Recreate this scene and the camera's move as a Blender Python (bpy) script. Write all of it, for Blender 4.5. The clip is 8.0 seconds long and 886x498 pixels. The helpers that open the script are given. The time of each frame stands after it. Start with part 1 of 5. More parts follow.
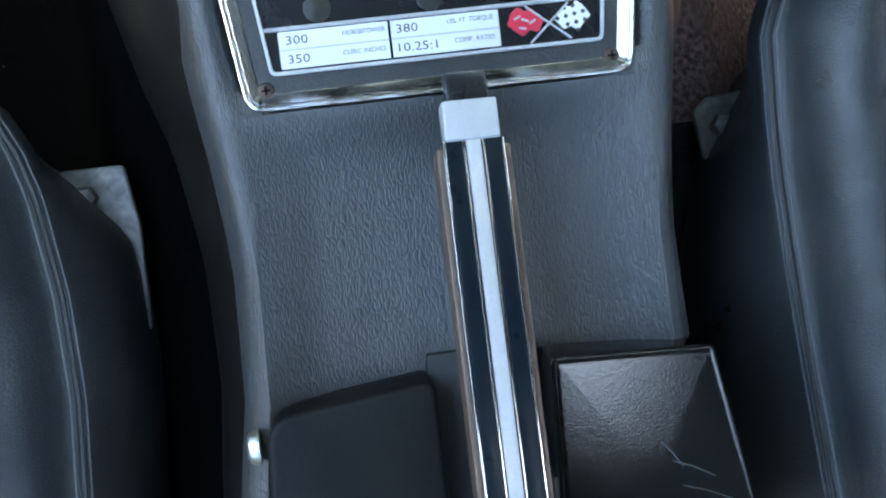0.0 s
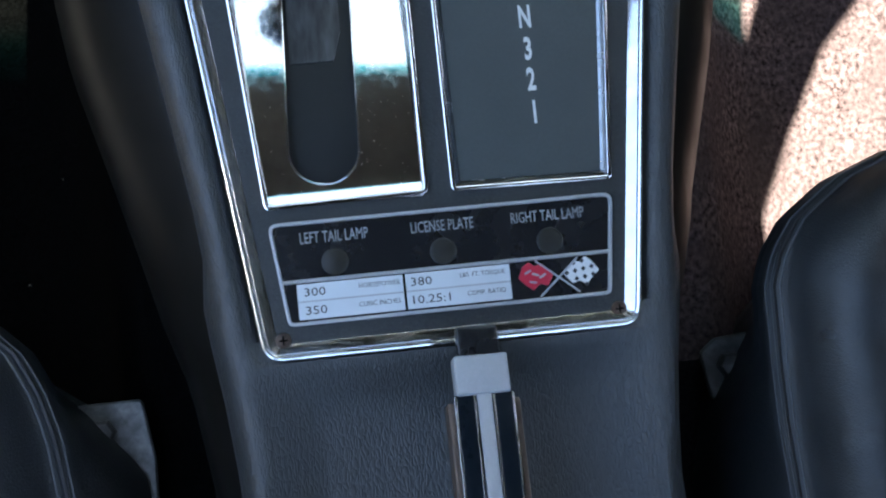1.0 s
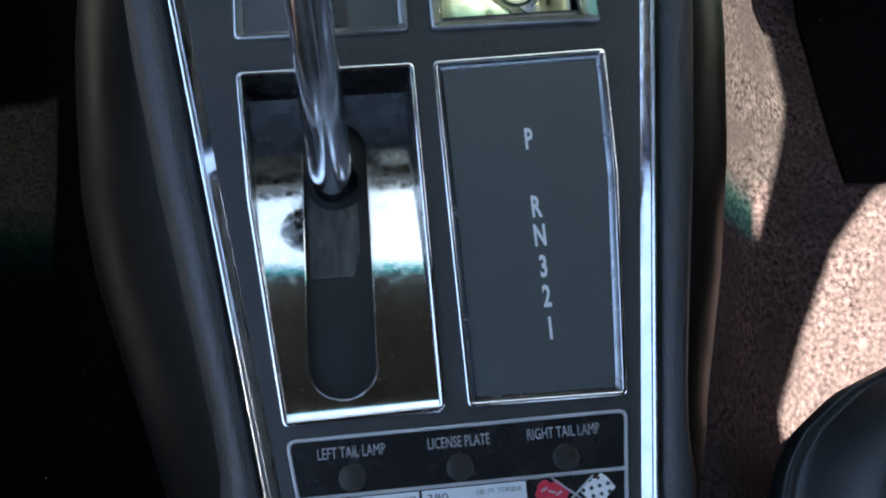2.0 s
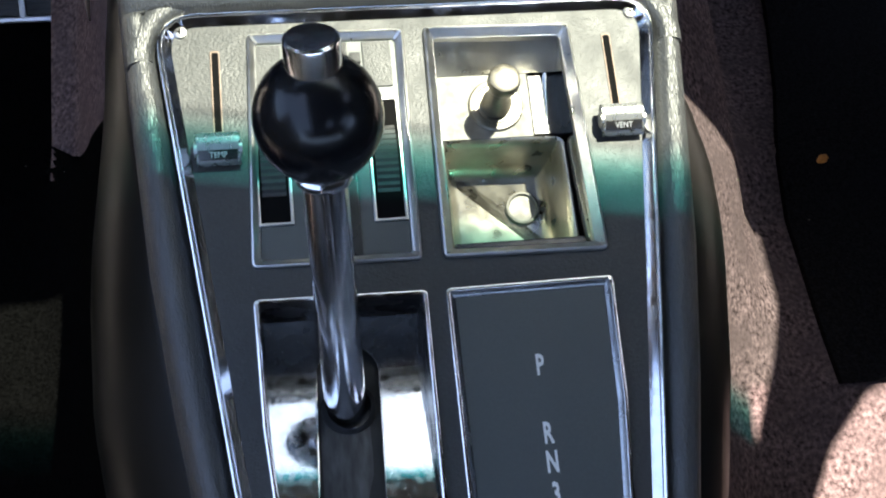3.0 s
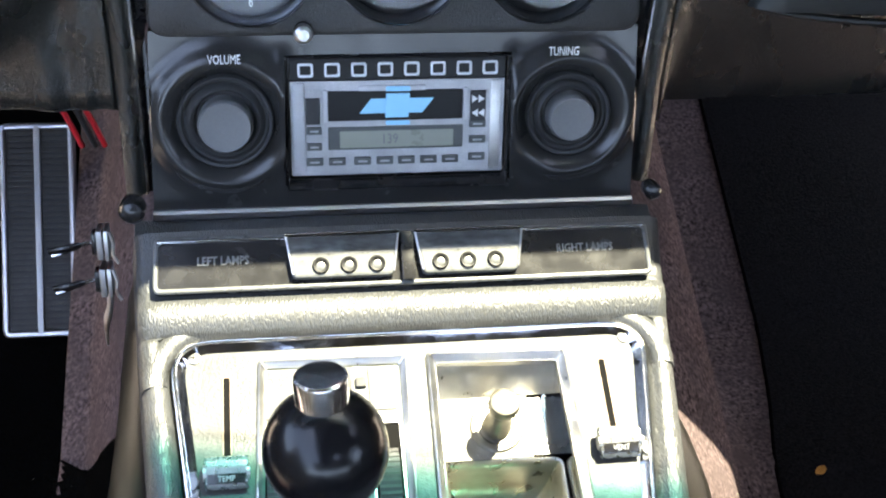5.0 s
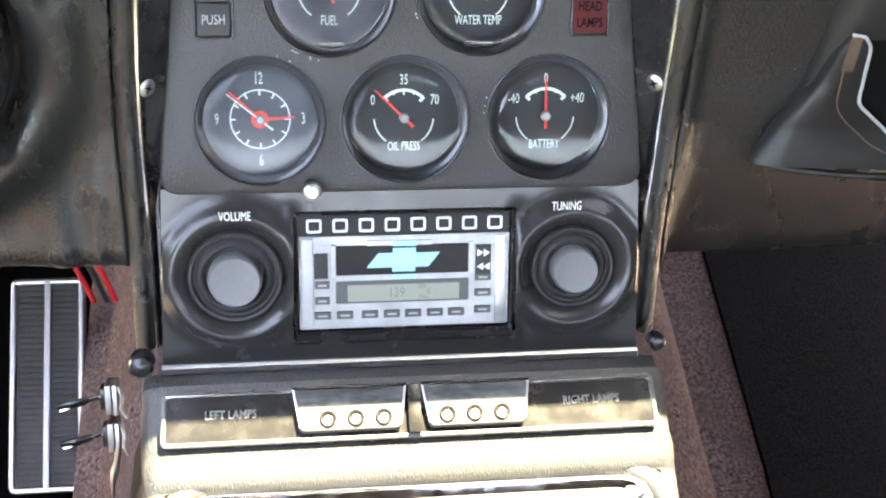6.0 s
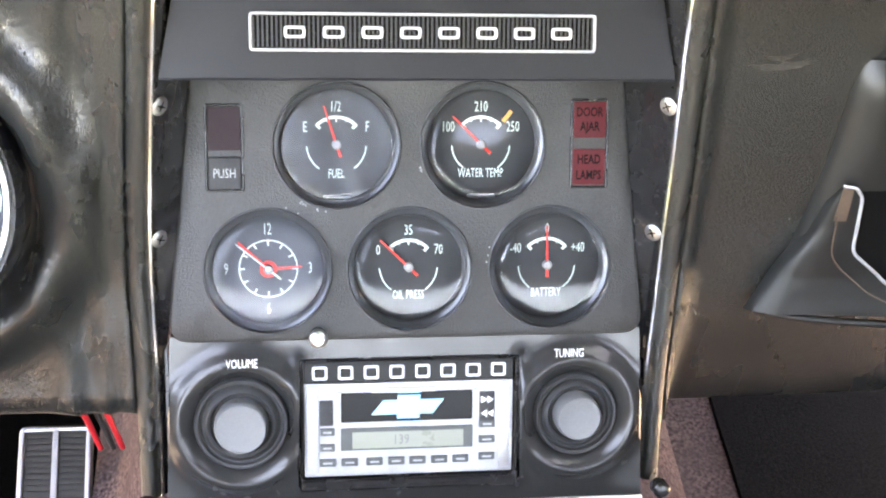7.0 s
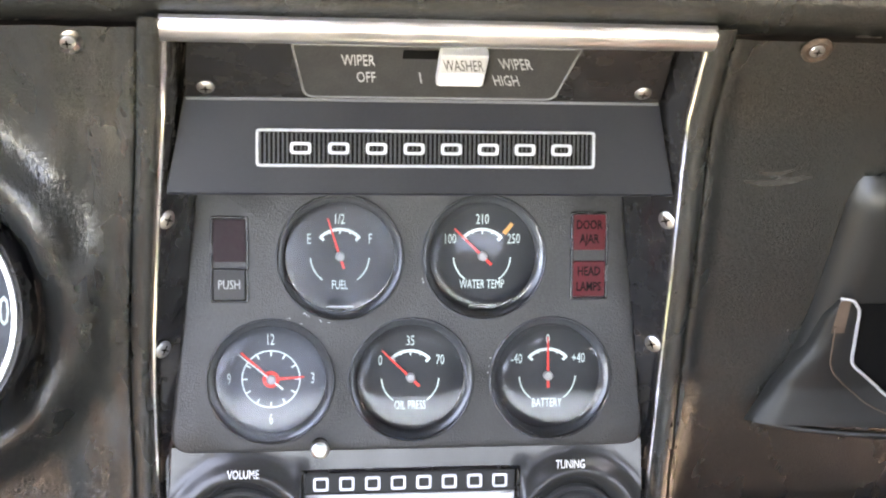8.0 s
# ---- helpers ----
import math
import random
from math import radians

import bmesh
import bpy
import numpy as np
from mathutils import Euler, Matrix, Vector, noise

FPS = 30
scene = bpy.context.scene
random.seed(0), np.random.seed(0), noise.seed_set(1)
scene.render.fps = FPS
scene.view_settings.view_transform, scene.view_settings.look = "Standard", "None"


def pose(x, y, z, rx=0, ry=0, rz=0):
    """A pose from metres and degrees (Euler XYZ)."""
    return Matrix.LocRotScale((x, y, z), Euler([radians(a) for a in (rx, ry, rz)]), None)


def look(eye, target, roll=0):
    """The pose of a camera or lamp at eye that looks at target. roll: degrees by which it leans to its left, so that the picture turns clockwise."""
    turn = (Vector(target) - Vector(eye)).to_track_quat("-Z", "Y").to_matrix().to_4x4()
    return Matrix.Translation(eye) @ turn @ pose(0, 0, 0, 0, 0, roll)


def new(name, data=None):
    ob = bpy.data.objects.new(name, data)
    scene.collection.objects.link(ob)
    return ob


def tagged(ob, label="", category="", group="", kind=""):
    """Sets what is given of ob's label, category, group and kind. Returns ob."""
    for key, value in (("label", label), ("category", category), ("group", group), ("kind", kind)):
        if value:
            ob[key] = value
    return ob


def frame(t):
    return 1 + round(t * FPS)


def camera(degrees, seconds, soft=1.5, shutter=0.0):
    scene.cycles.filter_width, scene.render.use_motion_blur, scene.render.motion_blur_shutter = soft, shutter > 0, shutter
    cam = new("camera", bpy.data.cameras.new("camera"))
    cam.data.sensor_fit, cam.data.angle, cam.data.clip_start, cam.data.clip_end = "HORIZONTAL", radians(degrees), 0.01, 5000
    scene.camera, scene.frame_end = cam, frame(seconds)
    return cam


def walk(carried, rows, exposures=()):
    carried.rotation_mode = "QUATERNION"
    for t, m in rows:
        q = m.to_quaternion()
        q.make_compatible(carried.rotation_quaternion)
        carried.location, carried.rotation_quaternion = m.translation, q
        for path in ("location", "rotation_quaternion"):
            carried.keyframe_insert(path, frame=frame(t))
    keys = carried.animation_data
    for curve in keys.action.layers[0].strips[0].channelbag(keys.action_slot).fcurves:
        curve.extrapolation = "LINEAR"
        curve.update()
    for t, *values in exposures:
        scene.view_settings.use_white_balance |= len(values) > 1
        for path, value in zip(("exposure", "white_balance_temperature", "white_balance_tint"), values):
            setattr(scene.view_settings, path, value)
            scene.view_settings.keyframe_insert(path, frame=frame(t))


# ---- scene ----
# the console's own frame (its shift plate lies in z = 0, x right, y forward) and the gauge stack's frame
SLOPE = 10.0
CON = pose(0, 0, 0.34, SLOPE, 0, 0)
STK = CON @ pose(0, 0.442, 0.102, 54.6, 0, 0)
LAMPS = CON @ pose(0, 0.3125, 0.0105, 18, 0, 0)

cam = camera(40.0, 8.0, soft=2.1)
# seconds, eye in the console's frame, turn vector in degrees
PATH = [
    (0, -0.0493, -0.0778, 0.4681, -4.012, -5.394, -6.895),
    (0.5, -0.0491, -0.0618, 0.4748, 0.333, -5.085, -6.307),
    (1, -0.0461, -0.0458, 0.4801, 3.829, -5.165, -5.756),
    (1.5, -0.0431, -0.0331, 0.4863, 7.203, -4.970, -5.455),
    (2, -0.0453, -0.0208, 0.4909, 10.937, -4.813, -5.097),
    (2.2, -0.0456, -0.0155, 0.4954, 12.650, -4.776, -4.924),
    (3.3, -0.0633, 0.0194, 0.5131, 19.251, -6.713, -4.857),
    (3.5, -0.0633, 0.0194, 0.5177, 20.750, -6.670, -4.651),
    (4, -0.0631, 0.0196, 0.5239, 24.313, -6.760, -4.372),
    (4.2, -0.0630, 0.0238, 0.5279, 25.130, -6.783, -4.327),
    (5.3, -0.0618, 0.0192, 0.5338, 33.359, -6.813, -4.166),
    (5.5, -0.0631, 0.0193, 0.5355, 34.712, -6.903, -4.189),
    (6, -0.0625, 0.0170, 0.5383, 38.117, -6.673, -4.020),
    (6.5, -0.0615, 0.0136, 0.5426, 41.402, -6.566, -3.821),
    (7, -0.0604, 0.0096, 0.5477, 45.001, -6.422, -3.568),
    (7.5, -0.0598, 0.0076, 0.5505, 47.700, -6.331, -3.193),
    (8, -0.0625, 0.0087, 0.5566, 49.668, -6.683, -3.215),
]

# seconds, stops, white balance
EXPOSURES = [(0.0, 5.3, 7350, -3), (0.5, 4.7, 7350, 1), (1.0, 4.1, 7000, 3), (2.2, 3.65, 7000, 5), (3.3, 3.7, 7450, 13), (4.2, 4.3, 7700, 13), (5.3, 5.25, 9000, 13), (6.5, 6.6, 11600, 18), (7.5, 6.75, 11600, 19), (8.0, 6.4, 11600, 20)]


def eye_pose(x, y, z, rx, ry, rz):
    v = Vector((radians(rx), radians(ry), radians(rz)))
    return CON @ Matrix.Translation((x, y, z)) @ Matrix.Rotation(v.length, 4, v.normalized())


walk(cam, [(row[0], eye_pose(*row[1:])) for row in PATH], EXPOSURES)

# ---- light ----
SUN_CON = Vector((0.30, 0.35, 1.0)).normalized()
SUN_DIR = (CON.to_3x3() @ SUN_CON).normalized()
world = bpy.data.worlds.new("sky")
scene.world = world
world.use_nodes = True
sky = world.node_tree.nodes.new("ShaderNodeTexSky")
sky.sky_type, sky.sun_disc, sky.dust_density, sky.air_density = "NISHITA", False, 0.7, 0.7
sky.sun_elevation = math.asin(SUN_DIR.z)
sky.sun_rotation = math.atan2(SUN_DIR.x, SUN_DIR.y)
world.node_tree.links.new(sky.outputs[0], world.node_tree.nodes["Background"].inputs[0])
world.node_tree.nodes["Background"].inputs[1].default_value = 0.1
sun_data = bpy.data.lights.new("sun", "SUN")
sun_data.energy, sun_data.angle, sun_data.color = 2.9, radians(0.5), (1.0, 0.95, 0.88)
sun = new("sun", sun_data)
sun.matrix_basis = look(SUN_DIR * 4, (0, 0, 0))
# ---- tools ----
MM = 0.001


def thing(name, label, category, m=CON, group="", kind=""):
    ob = new(name)
    ob.empty_display_size = 0.02
    ob.matrix_basis = m
    return tagged(ob, label, category, group, kind)


def finish(name, bm, material, smooth=35):
    bmesh.ops.recalc_face_normals(bm, faces=bm.faces)
    me = bpy.data.meshes.new(name)
    bm.to_mesh(me)
    bm.free()
    me.materials.append(material)
    if smooth:
        for p in me.polygons:
            p.use_smooth = True
        me.set_sharp_from_angle(angle=radians(smooth))
    return me


def part(name, bm, material, parent, label="", m=None, smooth=35):
    """One mesh under a thing or under a part; m is its pose in the parent."""
    ob = new(name, finish(name, bm, material, smooth))
    ob.parent = parent
    if m is not None:
        ob.matrix_basis = m
    return tagged(ob, label)


def solo(name, bm, material, label, category, m=CON, group="", kind="", smooth=35):
    ob = new(name, finish(name, bm, material, smooth))
    ob.matrix_basis = m
    return tagged(ob, label, category, group, kind)


def rounded(corners, r, n=5):
    """A polygon in millimetres with rounded corners, counter-clockwise or not, as a list of (x, y)."""
    out, k = [], len(corners)
    rs = r if isinstance(r, (list, tuple)) else [r] * k
    for i in range(k):
        p, a, b = (Vector(corners[j % k]) for j in (i, i - 1, i + 1))
        ra = rs[i]
        if ra <= 0:
            out.append((p.x, p.y))
            continue
        da, db = (a - p).normalized(), (b - p).normalized()
        half = math.acos(max(-1, min(1, da.dot(db)))) / 2
        d = min(ra / math.tan(half), (a - p).length * 0.49, (b - p).length * 0.49)
        s, e = p + da * d, p + db * d
        for j in range(n + 1):
            t = j / n
            q = s.lerp(p, t).lerp(p.lerp(e, t), t)
            out.append((q.x, q.y))
    return out


def rect(x0, y0, x1, y1, r=1.0, n=4):
    return rounded([(x0, y0), (x1, y0), (x1, y1), (x0, y1)], r, n)


def circle(cx, cy, r, n=32):
    return [(cx + r * math.cos(2 * math.pi * i / n), cy + r * math.sin(2 * math.pi * i / n)) for i in range(n)]


def inset(points, d):
    """The outline moved inwards by d (outwards if negative)."""
    k, area = len(points), 0
    for i in range(k):
        (x0, y0), (x1, y1) = points[i], points[(i + 1) % k]
        area += x0 * y1 - x1 * y0
    s, out = (1 if area > 0 else -1), []
    for i in range(k):
        p, a, b = Vector(points[i]), Vector(points[i - 1]), Vector(points[(i + 1) % k])
        u, v = (p - a), (b - p)
        u = u.normalized() if u.length > 1e-9 else v.normalized()
        v = v.normalized() if v.length > 1e-9 else u
        n1, n2 = Vector((-u.y, u.x)) * s, Vector((-v.y, v.x)) * s
        m = n1 + n2
        m = m / max(m.length_squared / 2, 0.3) if m.length > 1e-6 else n1
        out.append((p.x + m.x * d, p.y + m.y * d))
    return out


def loops(rings, bm=None, cap_first=False, cap_last=False, closed=False):
    """Skins rings of equal counts of 3D points (millimetres)."""
    bm = bm or bmesh.new()
    rows = [[bm.verts.new([c * MM for c in p]) for p in ring] for ring in rings]
    pairs = list(zip(rows, rows[1:])) + ([(rows[-1], rows[0])] if closed else [])
    for a, b in pairs:
        k = len(a)
        for i in range(k):
            bm.faces.new((a[i], a[(i + 1) % k], b[(i + 1) % k], b[i]))
    if cap_first:
        bm.faces.new(rows[0])
    if cap_last:
        bm.faces.new(rows[-1])
    return bm


def at(points, z):
    return [(x, y, z) for x, y in points]


def slab(points, z0, z1, edge=0.6, bm=None, seg=2):
    """A plate with the given outline and rounded upper edges."""
    rings = [at(points, z0)]
    for i in range(seg + 1):
        a = math.pi / 2 * i / seg
        rings.append(at(inset(points, edge * (1 - math.cos(a))), z1 - edge * (1 - math.sin(a))))
    rings.append(at(inset(points, edge + 0.25), z1))
    return loops(rings, bm, True, True)


def ring_frame(outer, inner, z0, z1, edge=0.6, bm=None, inner_z=None):
    """A frame between two outlines of equal counts; the inner edge may lie at another height."""
    iz = z1 if inner_z is None else inner_z
    rings = [at(inner, z0), at(outer, z0), at(outer, z1 - edge), at(inset(outer, edge * 0.35), z1 - edge * 0.3), at(inset(outer, edge), z1),
             at(inset(inner, -edge), iz), at(inset(inner, -edge * 0.35), iz - edge * 0.3), at(inner, iz - edge)]
    return loops(rings, bm, closed=True)


def lathe(profile, n=32, bm=None, cx=0.0, cy=0.0, caps=(False, False)):
    """Turns (radius, height) pairs about an axis along z."""
    rings = [[(cx + r * math.cos(2 * math.pi * i / n), cy + r * math.sin(2 * math.pi * i / n), z) for i in range(n)] for r, z in profile]
    return loops(rings, bm, caps[0], caps[1])


def block(x0, y0, z0, x1, y1, z1, bev=0.8, seg=2, bm=None):
    bm = bm or bmesh.new()
    made = bmesh.ops.create_cube(bm, size=1.0)["verts"]
    for v in made:
        v.co = Vector(((x0 + x1) / 2 + v.co.x * (x1 - x0), (y0 + y1) / 2 + v.co.y * (y1 - y0), (z0 + z1) / 2 + v.co.z * (z1 - z0))) * MM
    if bev:
        edges = list({e for v in made for e in v.link_edges})
        bmesh.ops.bevel(bm, geom=edges, offset=bev * MM, segments=seg, affect="EDGES", profile=0.6)
    return bm


def tube(path, radius, n=12, bm=None, caps=True, flat=1.0):
    """A round bar along points (millimetres); radius may be a list."""
    pts = [Vector(p) for p in path]
    rs = radius if isinstance(radius, (list, tuple)) else [radius] * len(pts)
    rings, side = [], None
    for i, p in enumerate(pts):
        d = (pts[min(i + 1, len(pts) - 1)] - pts[max(i - 1, 0)]).normalized()
        if side is None:
            side = d.orthogonal().normalized()
        side = (side - d * side.dot(d)).normalized()
        up = d.cross(side)
        rings.append([tuple(p + (side * math.cos(2 * math.pi * j / n) + up * math.sin(2 * math.pi * j / n) * flat) * rs[i]) for j in range(n)])
    return loops(rings, bm, caps, caps)


def smooth_path(points, n=8):
    """Catmull-Rom through the points."""
    p = [Vector(q) for q in points]
    p = [p[0] * 2 - p[1]] + p + [p[-1] * 2 - p[-2]]
    out = []
    for i in range(1, len(p) - 2):
        for j in range(n):
            t = j / n
            out.append(tuple(0.5 * (2 * p[i] + (p[i + 1] - p[i - 1]) * t + (2 * p[i - 1] - 5 * p[i] + 4 * p[i + 1] - p[i + 2]) * t * t + (3 * p[i] - p[i - 1] - 3 * p[i + 1] + p[i + 2]) * t ** 3)))
    return out + [tuple(p[-2])]


def sheet(rows, thick=2.0, down=(0, 0, -1), bm=None):
    """A surface through rows of points (millimetres), closed underneath at the given thickness."""
    bm = bm or bmesh.new()
    d = Vector(down) * thick
    top = [[bm.verts.new(Vector(p) * MM) for p in row] for row in rows]
    low = [[bm.verts.new((Vector(p) + d) * MM) for p in row] for row in rows]
    h, w = len(rows), len(rows[0])
    for i in range(h - 1):
        for j in range(w - 1):
            bm.faces.new((top[i][j], top[i][j + 1], top[i + 1][j + 1], top[i + 1][j]))
            bm.faces.new((low[i][j], low[i + 1][j], low[i + 1][j + 1], low[i][j + 1]))
    for i in range(h - 1):
        for j in (0, w - 1):
            bm.faces.new((top[i][j], top[i + 1][j], low[i + 1][j], low[i][j]))
    for j in range(w - 1):
        for i in (0, h - 1):
            bm.faces.new((top[i][j], top[i][j + 1], low[i][j + 1], low[i][j]))
    return bm


def lerp_table(table, y):
    if y <= table[0][0]:
        return table[0][1]
    for (a, va), (b, vb) in zip(table, table[1:]):
        if y <= b:
            t = (y - a) / (b - a)
            return va + (vb - va) * t
    return table[-1][1]


def words(text, height, material, parent, x, y, z, wide=0.62, depth=0.25, turn=0.0, name="lettering", label="", weight=0.0, shear=0.0):
    """Lettering from the built-in font, centred at x, y, as one mesh."""
    cu = bpy.data.curves.new("words", "FONT")
    cu.body, cu.align_x, cu.align_y, cu.size = text, "CENTER", "CENTER", 1.0
    cu.extrude, cu.offset, cu.resolution_u = 0.05, weight, 2
    tmp = bpy.data.objects.new("words", cu)
    me = bpy.data.meshes.new_from_object(tmp)
    bpy.data.objects.remove(tmp)
    xs, ys = [v.co.x for v in me.vertices], [v.co.y for v in me.vertices]
    cap = min(max(ys) - min(ys), 0.735)
    k = height / 0.73 if "\n" in text else height / cap
    cx, cy = (max(xs) + min(xs)) / 2, (max(ys) + min(ys)) / 2
    for v in me.vertices:
        v.co = Vector(((v.co.x - cx) * k * wide + shear * (v.co.y - cy) * k, (v.co.y - cy) * k, v.co.z / 0.05 * depth / 2)) * MM
    me.materials.clear()
    me.materials.append(material)
    ob = new(name, me)
    ob.parent = parent
    ob.matrix_basis = pose(x * MM, y * MM, z * MM, 0, 0, turn)
    return tagged(ob, label)


# ---- materials ----
def material(name, colour, rough=0.5, metal=0.0, spec=0.5, grain=0.0, grain_scale=900.0, bump=0.0, bump_scale=900.0, stain=0.0, stain_scale=25.0,
             stretch=(1, 1, 1), rough_var=0.12, coat=0.0, kind="noise", dust=0.0, scuff=0.0, crease=0.0):
    m = bpy.data.materials.new(name)
    m.use_nodes = True
    nt = m.node_tree
    b = nt.nodes["Principled BSDF"]
    b.inputs["Base Color"].default_value = (*colour, 1)
    b.inputs["Roughness"].default_value = rough
    b.inputs["Metallic"].default_value = metal
    b.inputs["Specular IOR Level"].default_value = spec
    b.inputs["Coat Weight"].default_value = coat
    coords = nt.nodes.new("ShaderNodeTexCoord")
    mapping = nt.nodes.new("ShaderNodeMapping")
    mapping.inputs["Scale"].default_value = stretch
    nt.links.new(coords.outputs["Object"], mapping.inputs["Vector"])

    def noise_at(scale, detail=4.0, rough_=0.55):
        n = nt.nodes.new("ShaderNodeTexNoise")
        n.inputs["Scale"].default_value, n.inputs["Detail"].default_value, n.inputs["Roughness"].default_value = scale, detail, rough_
        nt.links.new(mapping.outputs[0], n.inputs["Vector"])
        return n.outputs["Fac"]

    def mixed(fac, a, c):
        mx = nt.nodes.new("ShaderNodeMix")
        mx.data_type = "RGBA"
        nt.links.new(fac, mx.inputs["Factor"])
        for v, i in ((a, 6), (c, 7)):
            if isinstance(v, tuple):
                mx.inputs[i].default_value = (*v, 1)
            else:
                nt.links.new(v, mx.inputs[i])
        return mx.outputs[2]

    def ramp(fac, lo, hi):
        r = nt.nodes.new("ShaderNodeMapRange")
        r.inputs["From Min"].default_value, r.inputs["From Max"].default_value = lo, hi
        nt.links.new(fac, r.inputs["Value"])
        return r.outputs[0]

    col = None
    if grain:
        col = mixed(ramp(noise_at(grain_scale), 0.3, 0.7), tuple(c * (1 - grain) for c in colour), tuple(min(1, c * (1 + grain)) for c in colour))
    if stain:
        col = mixed(ramp(noise_at(stain_scale, 6), 0.35, 0.75), col or colour, tuple(c * (1 - stain) + 0.02 * stain for c in colour))
    if dust:
        col = mixed(ramp(noise_at(2600, 2), 0.66, 0.74), col or colour, tuple(min(1, c + dust) for c in colour))
    if scuff:
        col = mixed(ramp(noise_at(34, 9, 0.72), 0.6, 0.72), col or colour, tuple(c + scuff for c in colour))
    if col:
        nt.links.new(col, b.inputs["Base Color"])
    if rough_var:
        r = nt.nodes.new("ShaderNodeMapRange")
        r.inputs["From Min"].default_value, r.inputs["From Max"].default_value = 0.3, 0.7
        r.inputs["To Min"].default_value, r.inputs["To Max"].default_value = max(0.0, rough - rough_var / 2), min(1, rough + rough_var)
        nt.links.new(noise_at(stain_scale * 2.2, 5), r.inputs["Value"])
        nt.links.new(r.outputs[0], b.inputs["Roughness"])
    if bump:
        bp_ = nt.nodes.new("ShaderNodeBump")
        bp_.inputs["Strength"].default_value = min(1.0, bump)
        bp_.inputs["Distance"].default_value = 0.0006
        if kind == "leather":
            v = nt.nodes.new("ShaderNodeTexVoronoi")
            v.feature = "DISTANCE_TO_EDGE"
            v.inputs["Scale"].default_value = bump_scale
            warp = nt.nodes.new("ShaderNodeTexNoise")
            warp.inputs["Scale"].default_value, warp.inputs["Detail"].default_value = bump_scale * 0.5, 3
            nt.links.new(mapping.outputs[0], warp.inputs["Vector"])
            add = nt.nodes.new("ShaderNodeVectorMath")
            add.operation = "MULTIPLY_ADD"
            add.inputs[1].default_value = [1.6 / bump_scale] * 3
            nt.links.new(warp.outputs["Color"], add.inputs[0])
            nt.links.new(mapping.outputs[0], add.inputs[2])
            nt.links.new(add.outputs[0], v.inputs["Vector"])
            h = ramp(v.outputs["Distance"], 0.0, 0.22)
        else:
            h = noise_at(bump_scale, 3)
        nt.links.new(h, bp_.inputs["Height"])
        nt.links.new(bp_.outputs[0], b.inputs["Normal"])
        if crease:
            # slack leather: broad soft folds under the grain
            soft = nt.nodes.new("ShaderNodeBump")
            soft.inputs["Strength"].default_value, soft.inputs["Distance"].default_value = crease, 0.004
            nt.links.new(noise_at(30, 2, 0.4), soft.inputs["Height"])
            nt.links.new(soft.outputs[0], bp_.inputs["Normal"])
    return m


VINYL = material("console_vinyl", (0.037, 0.0395, 0.0415), 0.42, spec=0.7, grain=0.22, bump=0.34, bump_scale=720, kind="leather", stretch=(1.0, 0.3, 0.35), stain=0.25, stain_scale=14, rough_var=0.06)
SEAT = material("seat_leather", (0.0125, 0.0145, 0.0165), 0.36, spec=0.62, scuff=0.02, grain=0.2, bump=0.2, bump_scale=700, kind="leather", stain=0.3, stain_scale=9, rough_var=0.2, crease=0.22)
DASH = material("dash_vinyl", (0.014, 0.016, 0.0152), 0.24, scuff=0.002, spec=0.95, grain=0.35, bump=0.36, crease=0.035, bump_scale=850, kind="leather", stretch=(1, 0.42, 0.5), stain=0.35, stain_scale=12, rough_var=0.08)
POCKET = material("pocket_vinyl", (0.008, 0.009, 0.0088), 0.4, spec=0.5, grain=0.3, bump=0.08, crease=0.06, bump_scale=1000, kind="leather", stain=0.3, stain_scale=14)
PLATE = material("plate_black", (0.036, 0.0385, 0.0385), 0.42, spec=0.38, grain=0.2, bump=0.5, bump_scale=800, stain=0.2, dust=0.05)
PANEL = material("panel_grey", (0.062, 0.072, 0.071), 0.45, spec=0.55, grain=0.08, stain=0.12, stain_scale=18)
FASCIA = material("fascia_black", (0.023, 0.0235, 0.0235), 0.22, spec=0.5, grain=0.15, bump=0.05, bump_scale=400, dust=0.03, stain=0.15, rough_var=0.06)
GLOSS = material("gloss_black", (0.012, 0.012, 0.013), 0.22, bump=0.05, bump_scale=300, dust=0.04)
CLUSTER = material("cluster_black", (0.024, 0.024, 0.0238), 0.4, spec=0.5, grain=0.35, bump=0.8, bump_scale=1000, stretch=(1, 0.8, 1), stain=0.2, dust=0.04, rough_var=0.06)
BRUSHED = material("brushed_dark", (0.05, 0.052, 0.055), 0.36, metal=0.5, grain=0.5, grain_scale=260, stretch=(1, 0.04, 1))
CHANNEL = material("channel_chrome", (0.3, 0.31, 0.32), 0.2, metal=1.0, rough_var=0.1, stain=0.4, stain_scale=60, bump=0.05, bump_scale=300)
SLIDE = material("slide_black", (0.012, 0.013, 0.0135), 0.42, spec=0.3, grain=0.1, stain=0.1)
RUST = material("rusty_screw", (0.09, 0.06, 0.045), 0.5, metal=0.6, stain=0.6, stain_scale=400)
RIB = material("pedal_rubber", (0.03, 0.029, 0.028), 0.6, grain=0.2)
BALL = material("ball_black", (0.005, 0.005, 0.006), 0.2, spec=0.3, rough_var=0.04)
RUBBER = material("black_rubber", (0.02, 0.021, 0.022), 0.6, grain=0.2, bump=0.2, bump_scale=800, dust=0.04)
WRINKLE = material("wrinkle_plastic", (0.005, 0.0064, 0.0066), 0.07, spec=0.55, bump=0.11, bump_scale=1300, stain=0.2, dust=0.015, rough_var=0.04)
